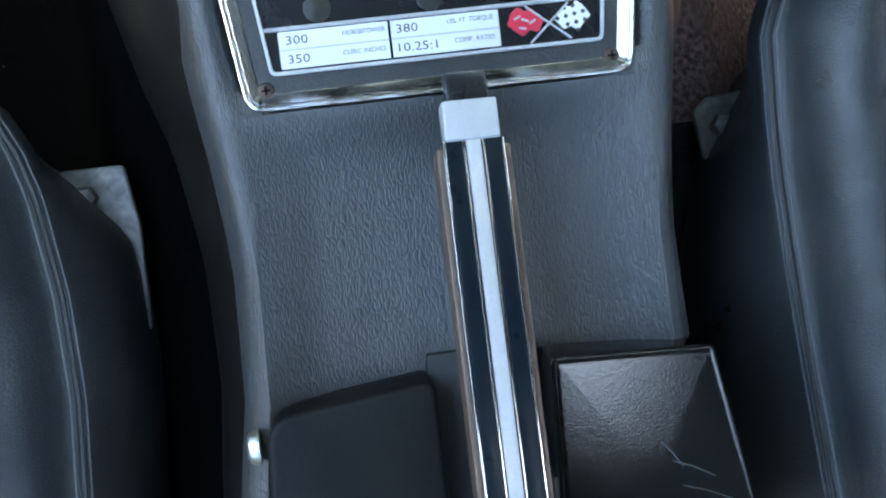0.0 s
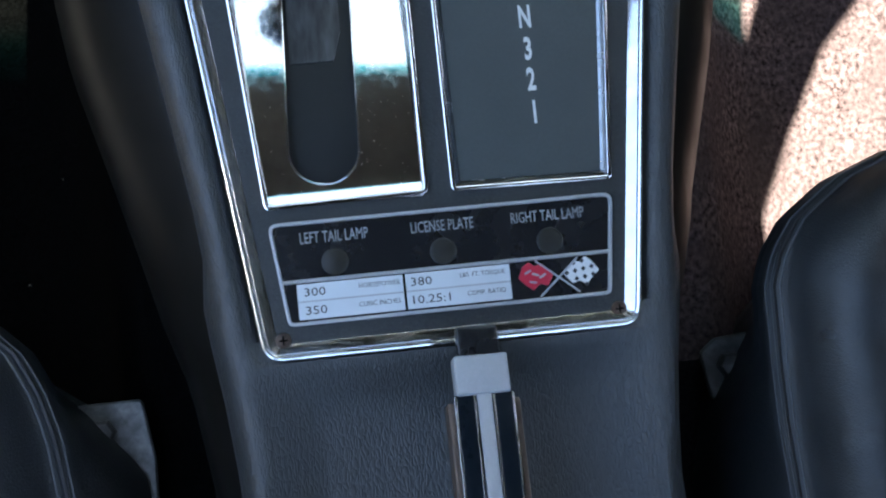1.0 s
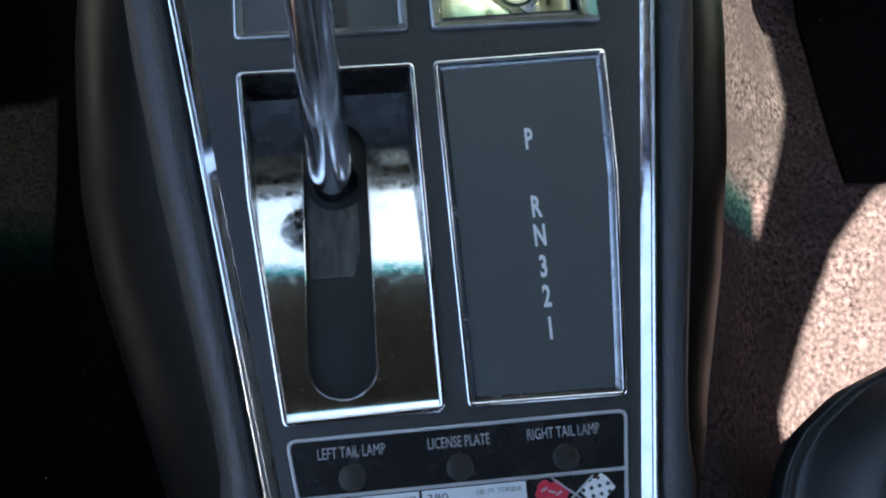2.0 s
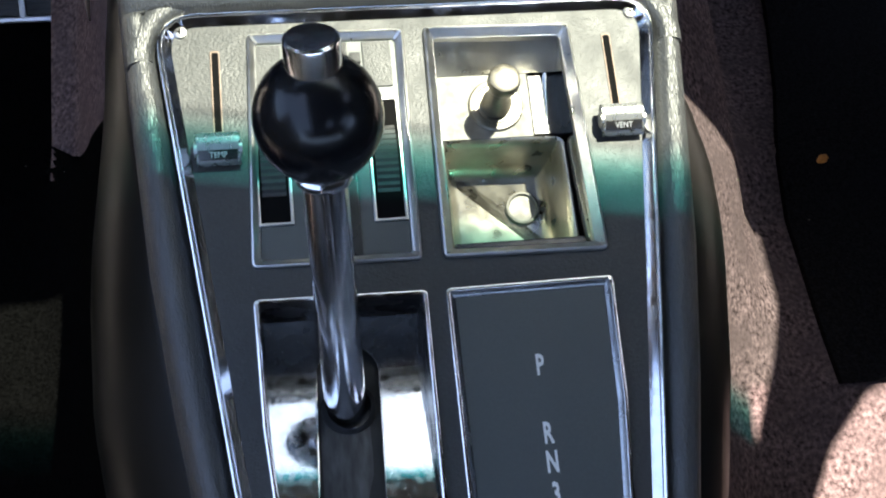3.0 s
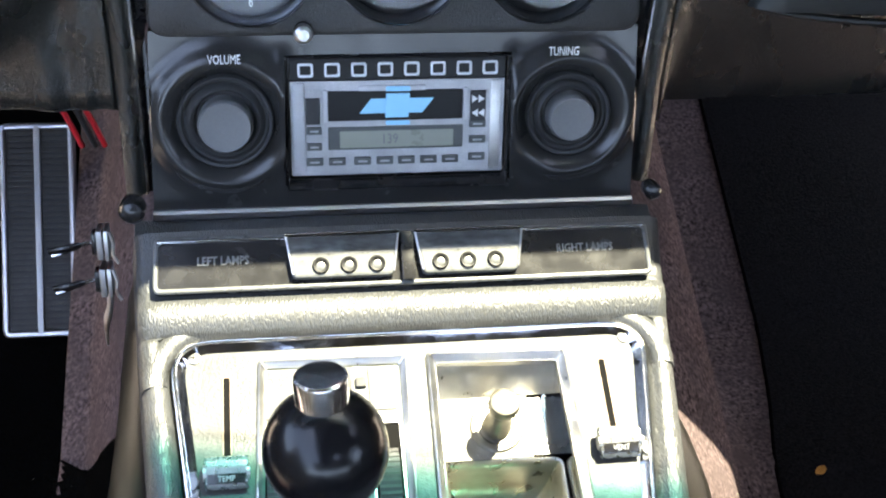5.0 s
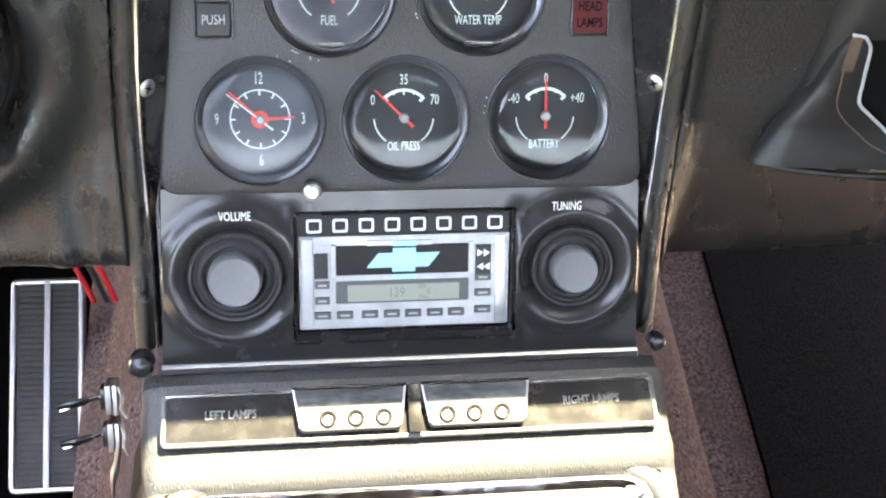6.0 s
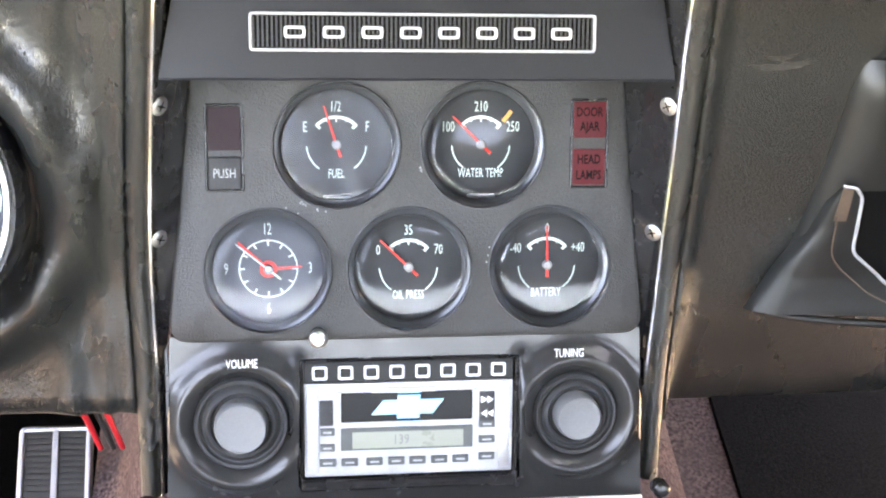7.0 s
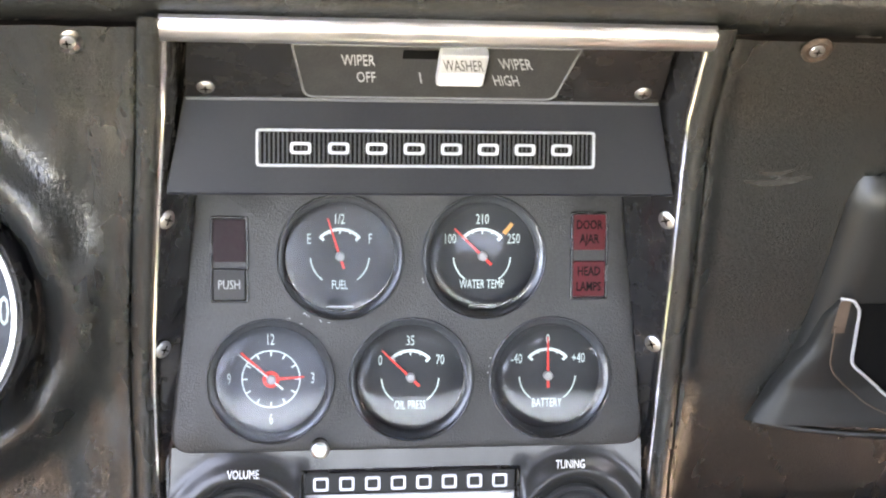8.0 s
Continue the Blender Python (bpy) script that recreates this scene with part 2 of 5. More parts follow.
WORN_VINYL = material("worn_vinyl", (0.0035, 0.0042, 0.0046), 0.5, spec=0.14, grain=0.3, bump=0.3, bump_scale=700, stain=0.3, stain_scale=40, dust=0.03)
LIGHTER = material("lighter_metal", (0.26, 0.24, 0.2), 0.36, metal=0.9, bump=0.1, bump_scale=700, stain=0.4, stain_scale=90)
LEVER_MET = material("lever_silver", (0.42, 0.43, 0.43), 0.26, metal=0.75, stain=0.25, stain_scale=120)
CHROME = material("chrome", (0.9, 0.9, 0.9), 0.12, metal=1.0, rough_var=0.1, bump=0.06, bump_scale=220, stain=0.18, stain_scale=60)
POLISHED = material("polished_channel", (0.72, 0.72, 0.74), 0.08, metal=1.0, rough_var=0.1, stain=0.3, stain_scale=70, bump=0.04, bump_scale=160)
CHROME_WORN = material("worn_chrome", (0.6, 0.6, 0.59), 0.33, metal=1.0, rough_var=0.12, bump=0.06, bump_scale=300, stain=0.3, stain_scale=60, dust=0.2)
MIRROR = material("polished_plate", (0.88, 0.88, 0.89), 0.06, metal=1.0, rough_var=0.08, stain=0.25, stain_scale=150, bump=0.03, bump_scale=120, dust=0.25)
STEEL = material("brushed_steel", (0.4, 0.4, 0.4), 0.35, metal=1.0, bump=0.15, bump_scale=900, stretch=(1, 0.1, 1), stain=0.4, stain_scale=50)
BRASSY = material("ashtray_metal", (0.47, 0.445, 0.375), 0.3, metal=0.9, rough_var=0.2, stain=0.5, stain_scale=40, bump=0.08, bump_scale=200)
SILVER = material("silver_paint", (0.46, 0.47, 0.48), 0.42, metal=0.3, grain=0.06, stain=0.1, stain_scale=60)
FACE_SILVER = material("radio_silver", (0.43, 0.435, 0.445), 0.38, metal=0.7, grain=0.1, bump=0.05, stain=0.3, stain_scale=60)
SKIRT = material("satin_plastic", (0.005, 0.0046, 0.0038), 0.34, spec=0.14, grain=0.15, bump=0.05, bump_scale=150, stain=0.3, stain_scale=10)
LEAF = material("dry_leaf", (0.5, 0.2, 0.04), 0.6, grain=0.3)
CRUMB = material("crumb", (0.09, 0.085, 0.07), 0.9, spec=0.0)
WHITE = material("white_print", (0.72, 0.73, 0.72), 0.5, grain=0.05)
PALE = material("pale_label", (0.66, 0.7, 0.72), 0.4, stain=0.1, stain_scale=70)
INK = material("dark_print", (0.03, 0.03, 0.03), 0.5)
GREY_PRINT = material("faded_print", (0.33, 0.34, 0.34), 0.55, grain=0.2)
GREEN_PRINT = material("dial_print", (0.6, 0.68, 0.62), 0.5)
RED = material("needle_red", (0.8, 0.04, 0.03), 0.45)
ORANGE = material("orange_mark", (0.85, 0.35, 0.1), 0.5)
RED_LENS = material("red_lens", (0.085, 0.004, 0.008), 0.4, spec=0.2, stain=0.3, stain_scale=130, bump=0.2, bump_scale=400)
FLAG_RED = material("enamel_red", (0.55, 0.03, 0.06), 0.3)
BLUE = material("enamel_blue", (0.22, 0.6, 0.85), 0.35)
DIAL = material("dial_black", (0.012, 0.013, 0.015), 0.55, grain=0.1)
DIAL_BLUE = material("clock_dial", (0.03, 0.036, 0.045), 0.55, grain=0.1)
LCD = material("display_grey", (0.23, 0.245, 0.2), 0.3, stain=0.1)
KNOB = material("knob_grey", (0.12, 0.125, 0.13), 0.4, grain=0.08, bump=0.05)
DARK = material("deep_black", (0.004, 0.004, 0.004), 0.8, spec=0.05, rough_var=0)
WINDOW = material("streaked_window", (0.09, 0.098, 0.1), 0.16, spec=0.9, grain=0.6, grain_scale=240, stretch=(0.35, 1, 1), stain=0.85, stain_scale=110, rough_var=0.1)
CLEAR_GREY = material("lens_housing", (0.1, 0.106, 0.108), 0.3, stain=0.5, stain_scale=160)
DIM_PRINT = material("dim_print", (0.14, 0.145, 0.145), 0.55, grain=0.2)
DULL_STEEL = material("speckled_steel", (0.2, 0.197, 0.18), 0.62, metal=0.35, bump=0.25, bump_scale=500, stain=0.5, stain_scale=120, dust=0.15)
GALV = material("galvanised_bracket", (0.12, 0.127, 0.127), 0.45, metal=0.5, grain=0.5, grain_scale=250, stain=0.7, stain_scale=60, bump=0.25, bump_scale=300)
CARPET = material("carpet", (0.092, 0.067, 0.069), 1.0, spec=0.0, grain=0.95, grain_scale=330, bump=1.0, bump_scale=420, stain=0.35, stain_scale=30)
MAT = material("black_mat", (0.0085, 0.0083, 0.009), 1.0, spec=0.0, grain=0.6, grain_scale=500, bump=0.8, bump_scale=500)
# left mat: near-black copy of MAT, with the footwell's shade put into its colour
MAT_SHADE = material("shade_black_mat", (0.002, 0.002, 0.002), 1.0, spec=0.0, grain=0.6, grain_scale=500, bump=0.8, bump_scale=500)
BEZEL = material("bezel_black", (0.075, 0.077, 0.08), 0.2, spec=0.9, rough_var=0)
DARK_PLASTIC = material("dark_plastic", (0.006, 0.006, 0.0065), 0.35, spec=0.25, grain=0.1, rough_var=0.05)
WIRE_RED = material("wire_red", (0.55, 0.02, 0.03), 0.4)
TRIM_BROWN = material("tarnished_trim", (0.15, 0.105, 0.08), 0.45, metal=0.4, stain=0.4, stain_scale=80)
LENS_BROWN = material("olive_lens", (0.02, 0.018, 0.013), 0.35, stain=0.4, stain_scale=200)
INLAY = material("navy_inlay", (0.004, 0.008, 0.012), 0.3, spec=0.18, grain=0.1)
HOODM = material("hood_satin", (0.009, 0.0102, 0.0135), 0.36, spec=0.24, grain=0.1, stain=0.15, stain_scale=18, bump=0.04, bump_scale=900)
SATIN = material("satin_chrome", (0.55, 0.55, 0.57), 0.36, metal=1.0, rough_var=0.15, stain=0.15, stain_scale=30)
BRIGHT = material("bright_chrome", (0.92, 0.91, 0.91), 0.16, metal=1.0, rough_var=0.03, grain=0.04, grain_scale=1500)
THREAD = material("thread", (0.085, 0.09, 0.095), 0.6, grain=0.2)
ROOF = material("roof_lining", (0.012, 0.012, 0.0125), 0.9, grain=0.2, bump=0.3)


def glass(name, tint, rough=0.0, ior=1.28):
    m = bpy.data.materials.new(name)
    m.use_nodes = True
    nt = m.node_tree
    nt.nodes.remove(nt.nodes["Principled BSDF"])
    out = nt.nodes["Material Output"]
    t, g, mix, fr = (nt.nodes.new("ShaderNode" + k) for k in ("BsdfTransparent", "BsdfGlossy", "MixShader", "Fresnel"))
    t.inputs[0].default_value = (*tint, 1)
    g.inputs["Roughness"].default_value = rough
    fr.inputs["IOR"].default_value = ior
    nt.links.new(fr.outputs[0], mix.inputs[0])
    nt.links.new(t.outputs[0], mix.inputs[1])
    nt.links.new(g.outputs[0], mix.inputs[2])
    nt.links.new(mix.outputs[0], out.inputs[0])
    return m


GLASS = glass("gauge_glass", (0.93, 0.95, 0.96), 0.05, 1.34)
WALL_GLASS = glass("smoked_lens_wall", (0.82, 0.84, 0.87), 0.06, 1.75)


def hazy(name):
    """Old clear plastic: glass with a thin dust film and pale streaks painted for reflections."""
    m = glass(name, (0.9, 0.92, 0.94), 0.08, 1.34)
    nt = m.node_tree
    out = nt.nodes["Material Output"]
    clear = out.inputs[0].links[0].from_socket
    co, mp, n1, rng, dif, mix = (nt.nodes.new("ShaderNode" + k) for k in ("TexCoord", "Mapping", "TexNoise", "MapRange", "BsdfDiffuse", "MixShader"))
    info, shift = nt.nodes.new("ShaderNodeObjectInfo"), nt.nodes.new("ShaderNodeVectorMath")
    shift.operation = "MULTIPLY_ADD"
    shift.inputs[1].default_value = (3.0, 5.0, 2.0)
    mp.inputs["Rotation"].default_value = (0, 0, 0.5)
    mp.inputs["Scale"].default_value = (1, 0.22, 1)
    n1.inputs["Scale"].default_value, n1.inputs["Detail"].default_value = 70, 3
    rng.inputs["From Min"].default_value, rng.inputs["From Max"].default_value = 0.4, 0.78
    rng.inputs["To Min"].default_value, rng.inputs["To Max"].default_value = 0.02, 0.14
    dif.inputs[0].default_value = (0.5, 0.55, 0.62, 1)
    nt.links.new(info.outputs["Random"], shift.inputs[0])
    nt.links.new(co.outputs["Object"], shift.inputs[2])
    nt.links.new(shift.outputs[0], mp.inputs[0])
    nt.links.new(mp.outputs[0], n1.inputs["Vector"])
    nt.links.new(n1.outputs["Fac"], rng.inputs["Value"])
    nt.links.new(rng.outputs[0], mix.inputs[0])
    nt.links.new(clear, mix.inputs[1])
    nt.links.new(dif.outputs[0], mix.inputs[2])
    nt.links.new(mix.outputs[0], out.inputs[0])
    return m


HAZY_GLASS = hazy("hazy_gauge_glass")


def shade_band(name):
    """A glass tint that fades from clear to green towards the roof."""
    m = glass(name, (1, 1, 1))
    nt = m.node_tree
    co, dot, rng, ramp = (nt.nodes.new("ShaderNode" + k) for k in ("TexCoord", "VectorMath", "MapRange", "ValToRGB"))
    dot.operation = "DOT_PRODUCT"
    dot.inputs[1].default_value = (0.1443, 1.0, 0.0)
    rng.inputs["From Min"].default_value, rng.inputs["From Max"].default_value = 0.432, 0.470
    ramp.color_ramp.elements[0].color = (0.02, 0.17, 0.18, 1)
    ramp.color_ramp.elements[1].color = (0.68, 0.725, 0.71, 1)
    mid = ramp.color_ramp.elements.new(0.38)
    mid.color = (0.055, 0.26, 0.265, 1)
    pale = ramp.color_ramp.elements.new(0.68)
    pale.color = (0.25, 0.46, 0.44, 1)
    nt.links.new(co.outputs["Object"], dot.inputs[0])
    nt.links.new(dot.outputs["Value"], rng.inputs["Value"])
    nt.links.new(rng.outputs[0], ramp.inputs[0])
    nt.links.new(ramp.outputs[0], next(n for n in nt.nodes if n.type == "BSDF_TRANSPARENT").inputs[0])
    return m


TEAL_GLASS = shade_band("tinted_glass")

# ---- centre console ----
def half_plate(y):
    return 75.0 + (y + 53) * 0.125


HALF_OUT = [(-260, 100), (-200, 92), (-164, 86), (-110, 84), (-70, 88), (-35, 93), (0, 95), (44, 102), (110, 113), (170, 121), (240, 127), (300, 132), (345, 135)]


def cover_row(y):
    """Half cross-section of the padded cover, from the middle outwards."""
    ho = lerp_table(HALF_OUT, y)
    top = lerp_table([(-56, 2.5), (290, 2.5), (292.5, 3.2), (295, 5.6), (298, 7.6), (302, 9.0), (306, 9.2), (309, 8.6), (312, 7.2), (318, 7), (345, 14)], y)
    if y < -44:
        b = lerp_table([(-262, -16), (-120, -14), (-90, -13.2), (-80, -12), (-73, -9.5), (-67, -6), (-61, -2.2), (-57, 0.2), (-54.4, 0.8), (-53, -5.5), (-44, -5.5)], y)
        r4, r5, r6 = (lerp_table(t, y) for t in ([(-262, -7), (-150, -4.5), (-110, -2), (-80, 1.4), (-54, 3.5)], [(-262, -3), (-150, 0), (-110, 1.4), (-80, 3.2), (-54, 4)], [(-262, -5.5), (-150, -2.6), (-110, -1.2), (-80, 0.6), (-54, 1.5)]))
        i3 = lerp_table([(-262, 0.45), (-100, 0.4), (-70, 0.3), (-54, 0.0)], y)
        pts = [(0, b), (0.3 * ho, b), (0.62 * ho, b + 0.4), (0.77 * ho, b + (r4 - b) * i3 if y < -53.5 else -1.4), (0.875 * ho, r4), (0.935 * ho, r5), (0.985 * ho, r6)]
    elif y <= 292:
        hp = half_plate(y)
        f = (ho - hp)
        pts = [(0, -72), (0.5 * hp, -72), (hp - 3, -70), (hp + 0.4, -5), (hp + 0.3 * f, top + 1.0), (hp + 0.55 * f, top + 1.5), (hp + 0.85 * f, top - 1)]
    else:
        pts = [(0, top), (0.3 * ho, top), (0.6 * ho, top), (0.8 * ho, top), (0.9 * ho, top - 0.2), (0.95 * ho, top - 1.0), (0.985 * ho, top - 3)]
    if y < -20:
        return pts + [(ho + 1.6, -6.5), (ho + 3.8, -11.5), (ho + 5.2, -18), (ho + 4, -26), (ho - 2, -40)]
    return pts + [(ho + 1.0, -7), (ho + 2.0, -12), (ho + 1.6, -18), (ho - 2, -21), (ho - 4, -40)]


def full_row(y):
    half = cover_row(y)
    return [(-x, y, z) for x, z in reversed(half[1:])] + [(x, y, z) for x, z in half]


console = thing("center_console", "black grained vinyl centre console with a chrome-edged control plate", "console")
stations = [-262, -240, -215, -190, -165, -140, -115, -95, -80, -73, -68, -64, -60, -57.5, -55.5, -54.4, -53, -50, -46, -43.5, -30, -10, 10, 30, 55, 80, 110, 140, 170, 200, 225, 250, 270, 285, 289, 291.5, 293, 295, 296.5, 298, 300, 302, 304, 306, 308, 310, 312, 320, 335, 346]
part("vinyl_cover", sheet([full_row(y) for y in stations], 3.0), VINYL, console, "black grained vinyl cover with padded edges", smooth=60)

# padded inner corners of the cover at the front of the plate
for sgn in (-1, 1):
    hc = half_plate(292)
    cx, cy = hc - 20.5, 292 - 20
    rows = []
    for i in range(13):
        a = radians(-10 + 110 * i / 12)
        rows.append([(sgn * (cx + r * math.cos(a)), cy + r * math.sin(a), z) for r, z in ((20.0, -5), (20.2, 0.2), (21.0, 2.2), (22.5, 3.6), (24.5, 4.2), (27, 4.1), (30.0, 3.0), (32, -1.0))])
    part("corner_pad", sheet(rows, 3.0), VINYL, console, "", smooth=60)

# smooth plastic skirts below the cover, wider on the driver's side
BULGE = {-1: [(-262, 14), (-60, 24), (0, 36), (80, 45), (120, 44), (200, 34), (260, 22), (346, 9)], 1: [(-262, 8), (-60, 12), (-10, 24), (60, 32), (120, 34), (190, 33), (222, 29), (244, 21), (257, 11), (266, 3), (346, 2)]}
SKIRT_PROFILE = [(-0.03, -13), (0.1, -16), (0.3, -21), (0.55, -30), (0.8, -43), (0.95, -60), (1.0, -80), (1.0, -105), (0.95, -150)]
for sgn in (-1, 1):
    rows = [[(sgn * (lerp_table(HALF_OUT, y) + k * lerp_table(BULGE[sgn], y)), y, z) for k, z in SKIRT_PROFILE] for y in range(-262, 347, 12)]
    part("side_skirt", sheet(rows, 2.0, (-sgn, 0, 0)), SKIRT, console, "smooth satin black plastic skirt", smooth=60)

# control plate: textured black base with openings left for the panels
OUT = rounded([(-half_plate(-53.5), -53.5), (half_plate(-53.5), -53.5), (half_plate(292), 292), (-half_plate(292), 292)], [9, 9, 20, 20], 8)
BEZ = rounded([(-69.8, 5.4), (-4.4, 6.4), (-3.8, 153.6), (-78.9, 154.4), (-77.8, 99)], [3, 3, 3, 3, 14], 5)
IND = [(-x, y) for x, y in BEZ]
SWP = rounded([(-78.8, 168), (-4.6, 167.2), (-3.2, 279.6), (-75.2, 280.2)], 3, 4)
ASH = rounded([(4.5, 167), (78.8, 166), (75.2, 278.4), (5.8, 280)], 3, 4)


def pierced(outer, holes, z, z_low):
    """A flat plate with openings; edges turned down to z_low."""
    bm = bmesh.new()
    edges, turned = [], []
    for k, outline in enumerate([outer, *holes]):
        top = [bm.verts.new((x * MM, y * MM, z * MM)) for x, y in outline]
        low = [bm.verts.new((x * MM, y * MM, z_low * MM)) for x, y in outline]
        edges += [bm.edges.new((top[i], top[(i + 1) % len(top)])) for i in range(len(top))]
        turned.append((top, low))
    bmesh.ops.triangle_fill(bm, use_beauty=True, edges=edges)
    for top, low in turned:
        for i in range(len(top)):
            j = (i + 1) % len(top)
            bm.faces.new((top[i], top[j], low[j], low[i]))
    return bm


trim_plate = part("trim_plate", pierced(inset(OUT, 0.4), [inset(o, 0.8) for o in (BEZ, IND, SWP, ASH)], -0.6, -5), PLATE, console, "textured black control plate", smooth=0)
border = part("chrome_border", ring_frame(OUT, inset(OUT, 2.3), -4, 2.4, 1.0, inner_z=2.0), CHROME, trim_plate, "chrome edging")
part("inner_channel", ring_frame(inset(OUT, 2.4), inset(OUT, 6.6), -4, 2.0, 0.3, inner_z=-0.3), POLISHED, border, "polished sloping inner face")


def screw(parent, x, y, z, r=3.2, mat=CHROME_WORN):
    bm = lathe([(r, 0), (r, 0.5), (r * 0.9, 1.0), (r * 0.5, 1.5), (r * 0.28, 1.55), (r * 0.2, 0.8), (0.02, 0.7)], 16, caps=(True, True))
    sc = part("screw", bm, mat, parent, "", pose(x * MM, y * MM, z * MM))
    cross = block(-r * 0.55, -0.35, 1.2, r * 0.55, 0.35, 1.62, 0)
    block(-0.35, -r * 0.55, 1.2, 0.35, r * 0.55, 1.62, 0, bm=cross)
    part("cross_slot", cross, DARK, sc)
    return sc


for x, y in ((-67, -45.5), (67, -46.5), (-105, 283), (106, 283.5)):
    screw(trim_plate, x, y, -0.6, mat=RUST if y < 0 else CHROME_WORN)

# tail lamp monitor panel
LP = rounded([(-64.5, -40.5), (64.5, -40.5), (69.3, 0.5), (-69.3, 0.5)], [3, 3, 4, 4], 4)
monitor = part("tail_lamp_panel", pierced(inset(LP, 1.0), [], 0.0, -0.6), GLOSS, console, "gloss black lamp monitor panel with pale lettering", smooth=0)
part("panel_frame", ring_frame(LP, inset(LP, 1.5), -0.6, 1.2, 0.5), SILVER, monitor, "thin silver frame")
part("divider", slab(rect(-66, -23.9, 65.6, -22.4, 0.4, 2), 0.0, 0.9, 0.4), SILVER, monitor)
for text, x in (("LEFT TAIL LAMP", -43.5), ("LICENSE PLATE", -0.5), ("RIGHT TAIL LAMP", 42)):
    words(text, 4.4, GREY_PRINT, monitor, x, -6.3, 0.15, wide=0.6, turn=0.0)
for x in (-44, -1, 42):
    lens = part("lamp_lens", lathe([(5.4, 0), (5.4, 0.35), (4.9, 0.55), (4.6, 0.3), (2.0, 0.7), (0.02, 0.8)], 24, caps=(True, True)), LENS_BROWN, monitor, "dark amber lens", pose(x * MM, -16.6 * MM, 0))
spec = part("spec_label", slab(rect(-60, -38.3, 24.5, -24.3, 0.6, 2), 0.0, 0.5, 0.2), PALE, monitor, "pale blue-white specification label")
part("label_rule", slab(rect(-60, -31.6, 24.5, -30.9, 0.1, 1), 0.5, 0.56, 0.02), SILVER, spec)
part("label_rule", slab(rect(-18.3, -38.3, -17.3, -24.3, 0.1, 1), 0.5, 0.62, 0.02), GLOSS, spec)
for text, h, x, y in (("300", 3.3, -53, -27.6), ("HORSEPOWER", 1.9, -27.5, -27.0), ("350", 3.3, -53, -34.8), ("CUBIC INCHES", 1.9, -28, -34.3),
                      ("380", 3.3, -11, -27.6), ("LBS. FT. TORQUE", 1.9, 13.5, -27.0), ("10.25:1", 3.3, -7.5, -34.8), ("COMP. RATIO", 1.9, 14.5, -34.3)):
    words(text, h, INK, spec, x, y, 0.6, wide=1.25 if h > 3 else 0.92, depth=0.08)
flag_red = part("red_emblem", slab(rounded([(27.6, -30.6), (29.6, -26.2), (32.2, -24.3), (34.6, -26.2), (37.6, -25.4), (41.8, -30.2), (39.4, -34.6), (36.2, -33.4), (33.4, -35.8), (30.2, -33.4)], 0.8, 2), 0.0, 0.7, 0.3), FLAG_RED, monitor, "red enamel emblem half")
for x, y, t in ((31.6, -28.4, 25), (34.6, -29.6, -20), (37.4, -30.4, 30), (33.4, -32.6, -10)):
    part("silver_mark", slab(rect(-1.5, -0.45, 1.5, 0.45, 0.3, 2), 0.7, 0.85, 0.05), SILVER, flag_red, "", pose(x * MM, y * MM, 0, 0, 0, t))
flag_white = part("white_emblem", slab(rounded([(46.0, -30.4), (50.2, -25.6), (52.8, -26.2), (55.2, -24.0), (57.6, -26.0), (60.6, -30.2), (57.6, -32.6), (55.0, -35.6), (52.4, -33.6), (49.4, -34.6)], 0.8, 2), 0.0, 0.7, 0.3), WHITE, monitor, "white enamel emblem half")
for i in range(5):
    for j in range(4):
        if (i + j) % 2 == 0:
            x, y = 53.3 + (i - 2) * 1.9 + (j - 1.5) * 1.5, -30.0 + (j - 1.5) * 1.9 - (i - 2) * 1.3
            part("check", slab(rect(-0.75, -0.75, 0.75, 0.75, 0.1, 1), 0.7, 0.76, 0.02), INK, flag_white, "", pose(x * MM, y * MM, 0, 0, 0, -38))
for a, b in (((35, -24.2), (52, -38.2)), ((52, -24.5), (36, -38.6))):
    part("crossed_bar", tube([(a[0], a[1], 0.6), (b[0], b[1], 0.6)], 0.45, 6), SILVER, monitor)

# shift bezel with a polished well and a slot
bezel = part("shift_bezel", ring_frame(BEZ, inset(BEZ, 2.2), -6, 1.6, 0.7), CHROME, console, "bright chrome bezel round the shift slot")
# the floor of the well follows the lever's arc, falling away to the front, its slope set to fit the reflections in the
# camera's view
def well_z(y):
    return -1.5 - 0.053 * (y - 5) - 0.00109 * (y - 5) ** 2 + 2.2 * max(0.0, (17 - y) / 11) ** 2


def well_left(y):
    return lerp_table([(5, -67.4), (99, -75.4), (155, -76.4)], y)


def well_right(y):
    return lerp_table([(5, -6.8), (155, -6.2)], y)


SLOT_A, SLOT_B, SLOT_R = Vector((-44.2, 28.5)), Vector((-40.2, 124.0)), 14.0


def slot_side(y, r):
    """Left and right edge of the slot at y."""
    t = min(1.0, max(0.0, (y - SLOT_A.y) / (SLOT_B.y - SLOT_A.y)))
    c = SLOT_A.lerp(SLOT_B, t)
    d = y - c.y
    h = math.sqrt(max(0.0, r * r - d * d))
    return c.x - h, c.x + h


def slot_ys(r, n):
    ends = [SLOT_A.y - r * math.cos(math.pi / 2 * i / n) for i in range(n + 1)]
    tops = [SLOT_B.y + r * math.sin(math.pi / 2 * i / n) for i in range(n + 1)]
    return ends + [SLOT_A.y + (SLOT_B.y - SLOT_A.y) * i / 24 for i in range(1, 24)] + tops


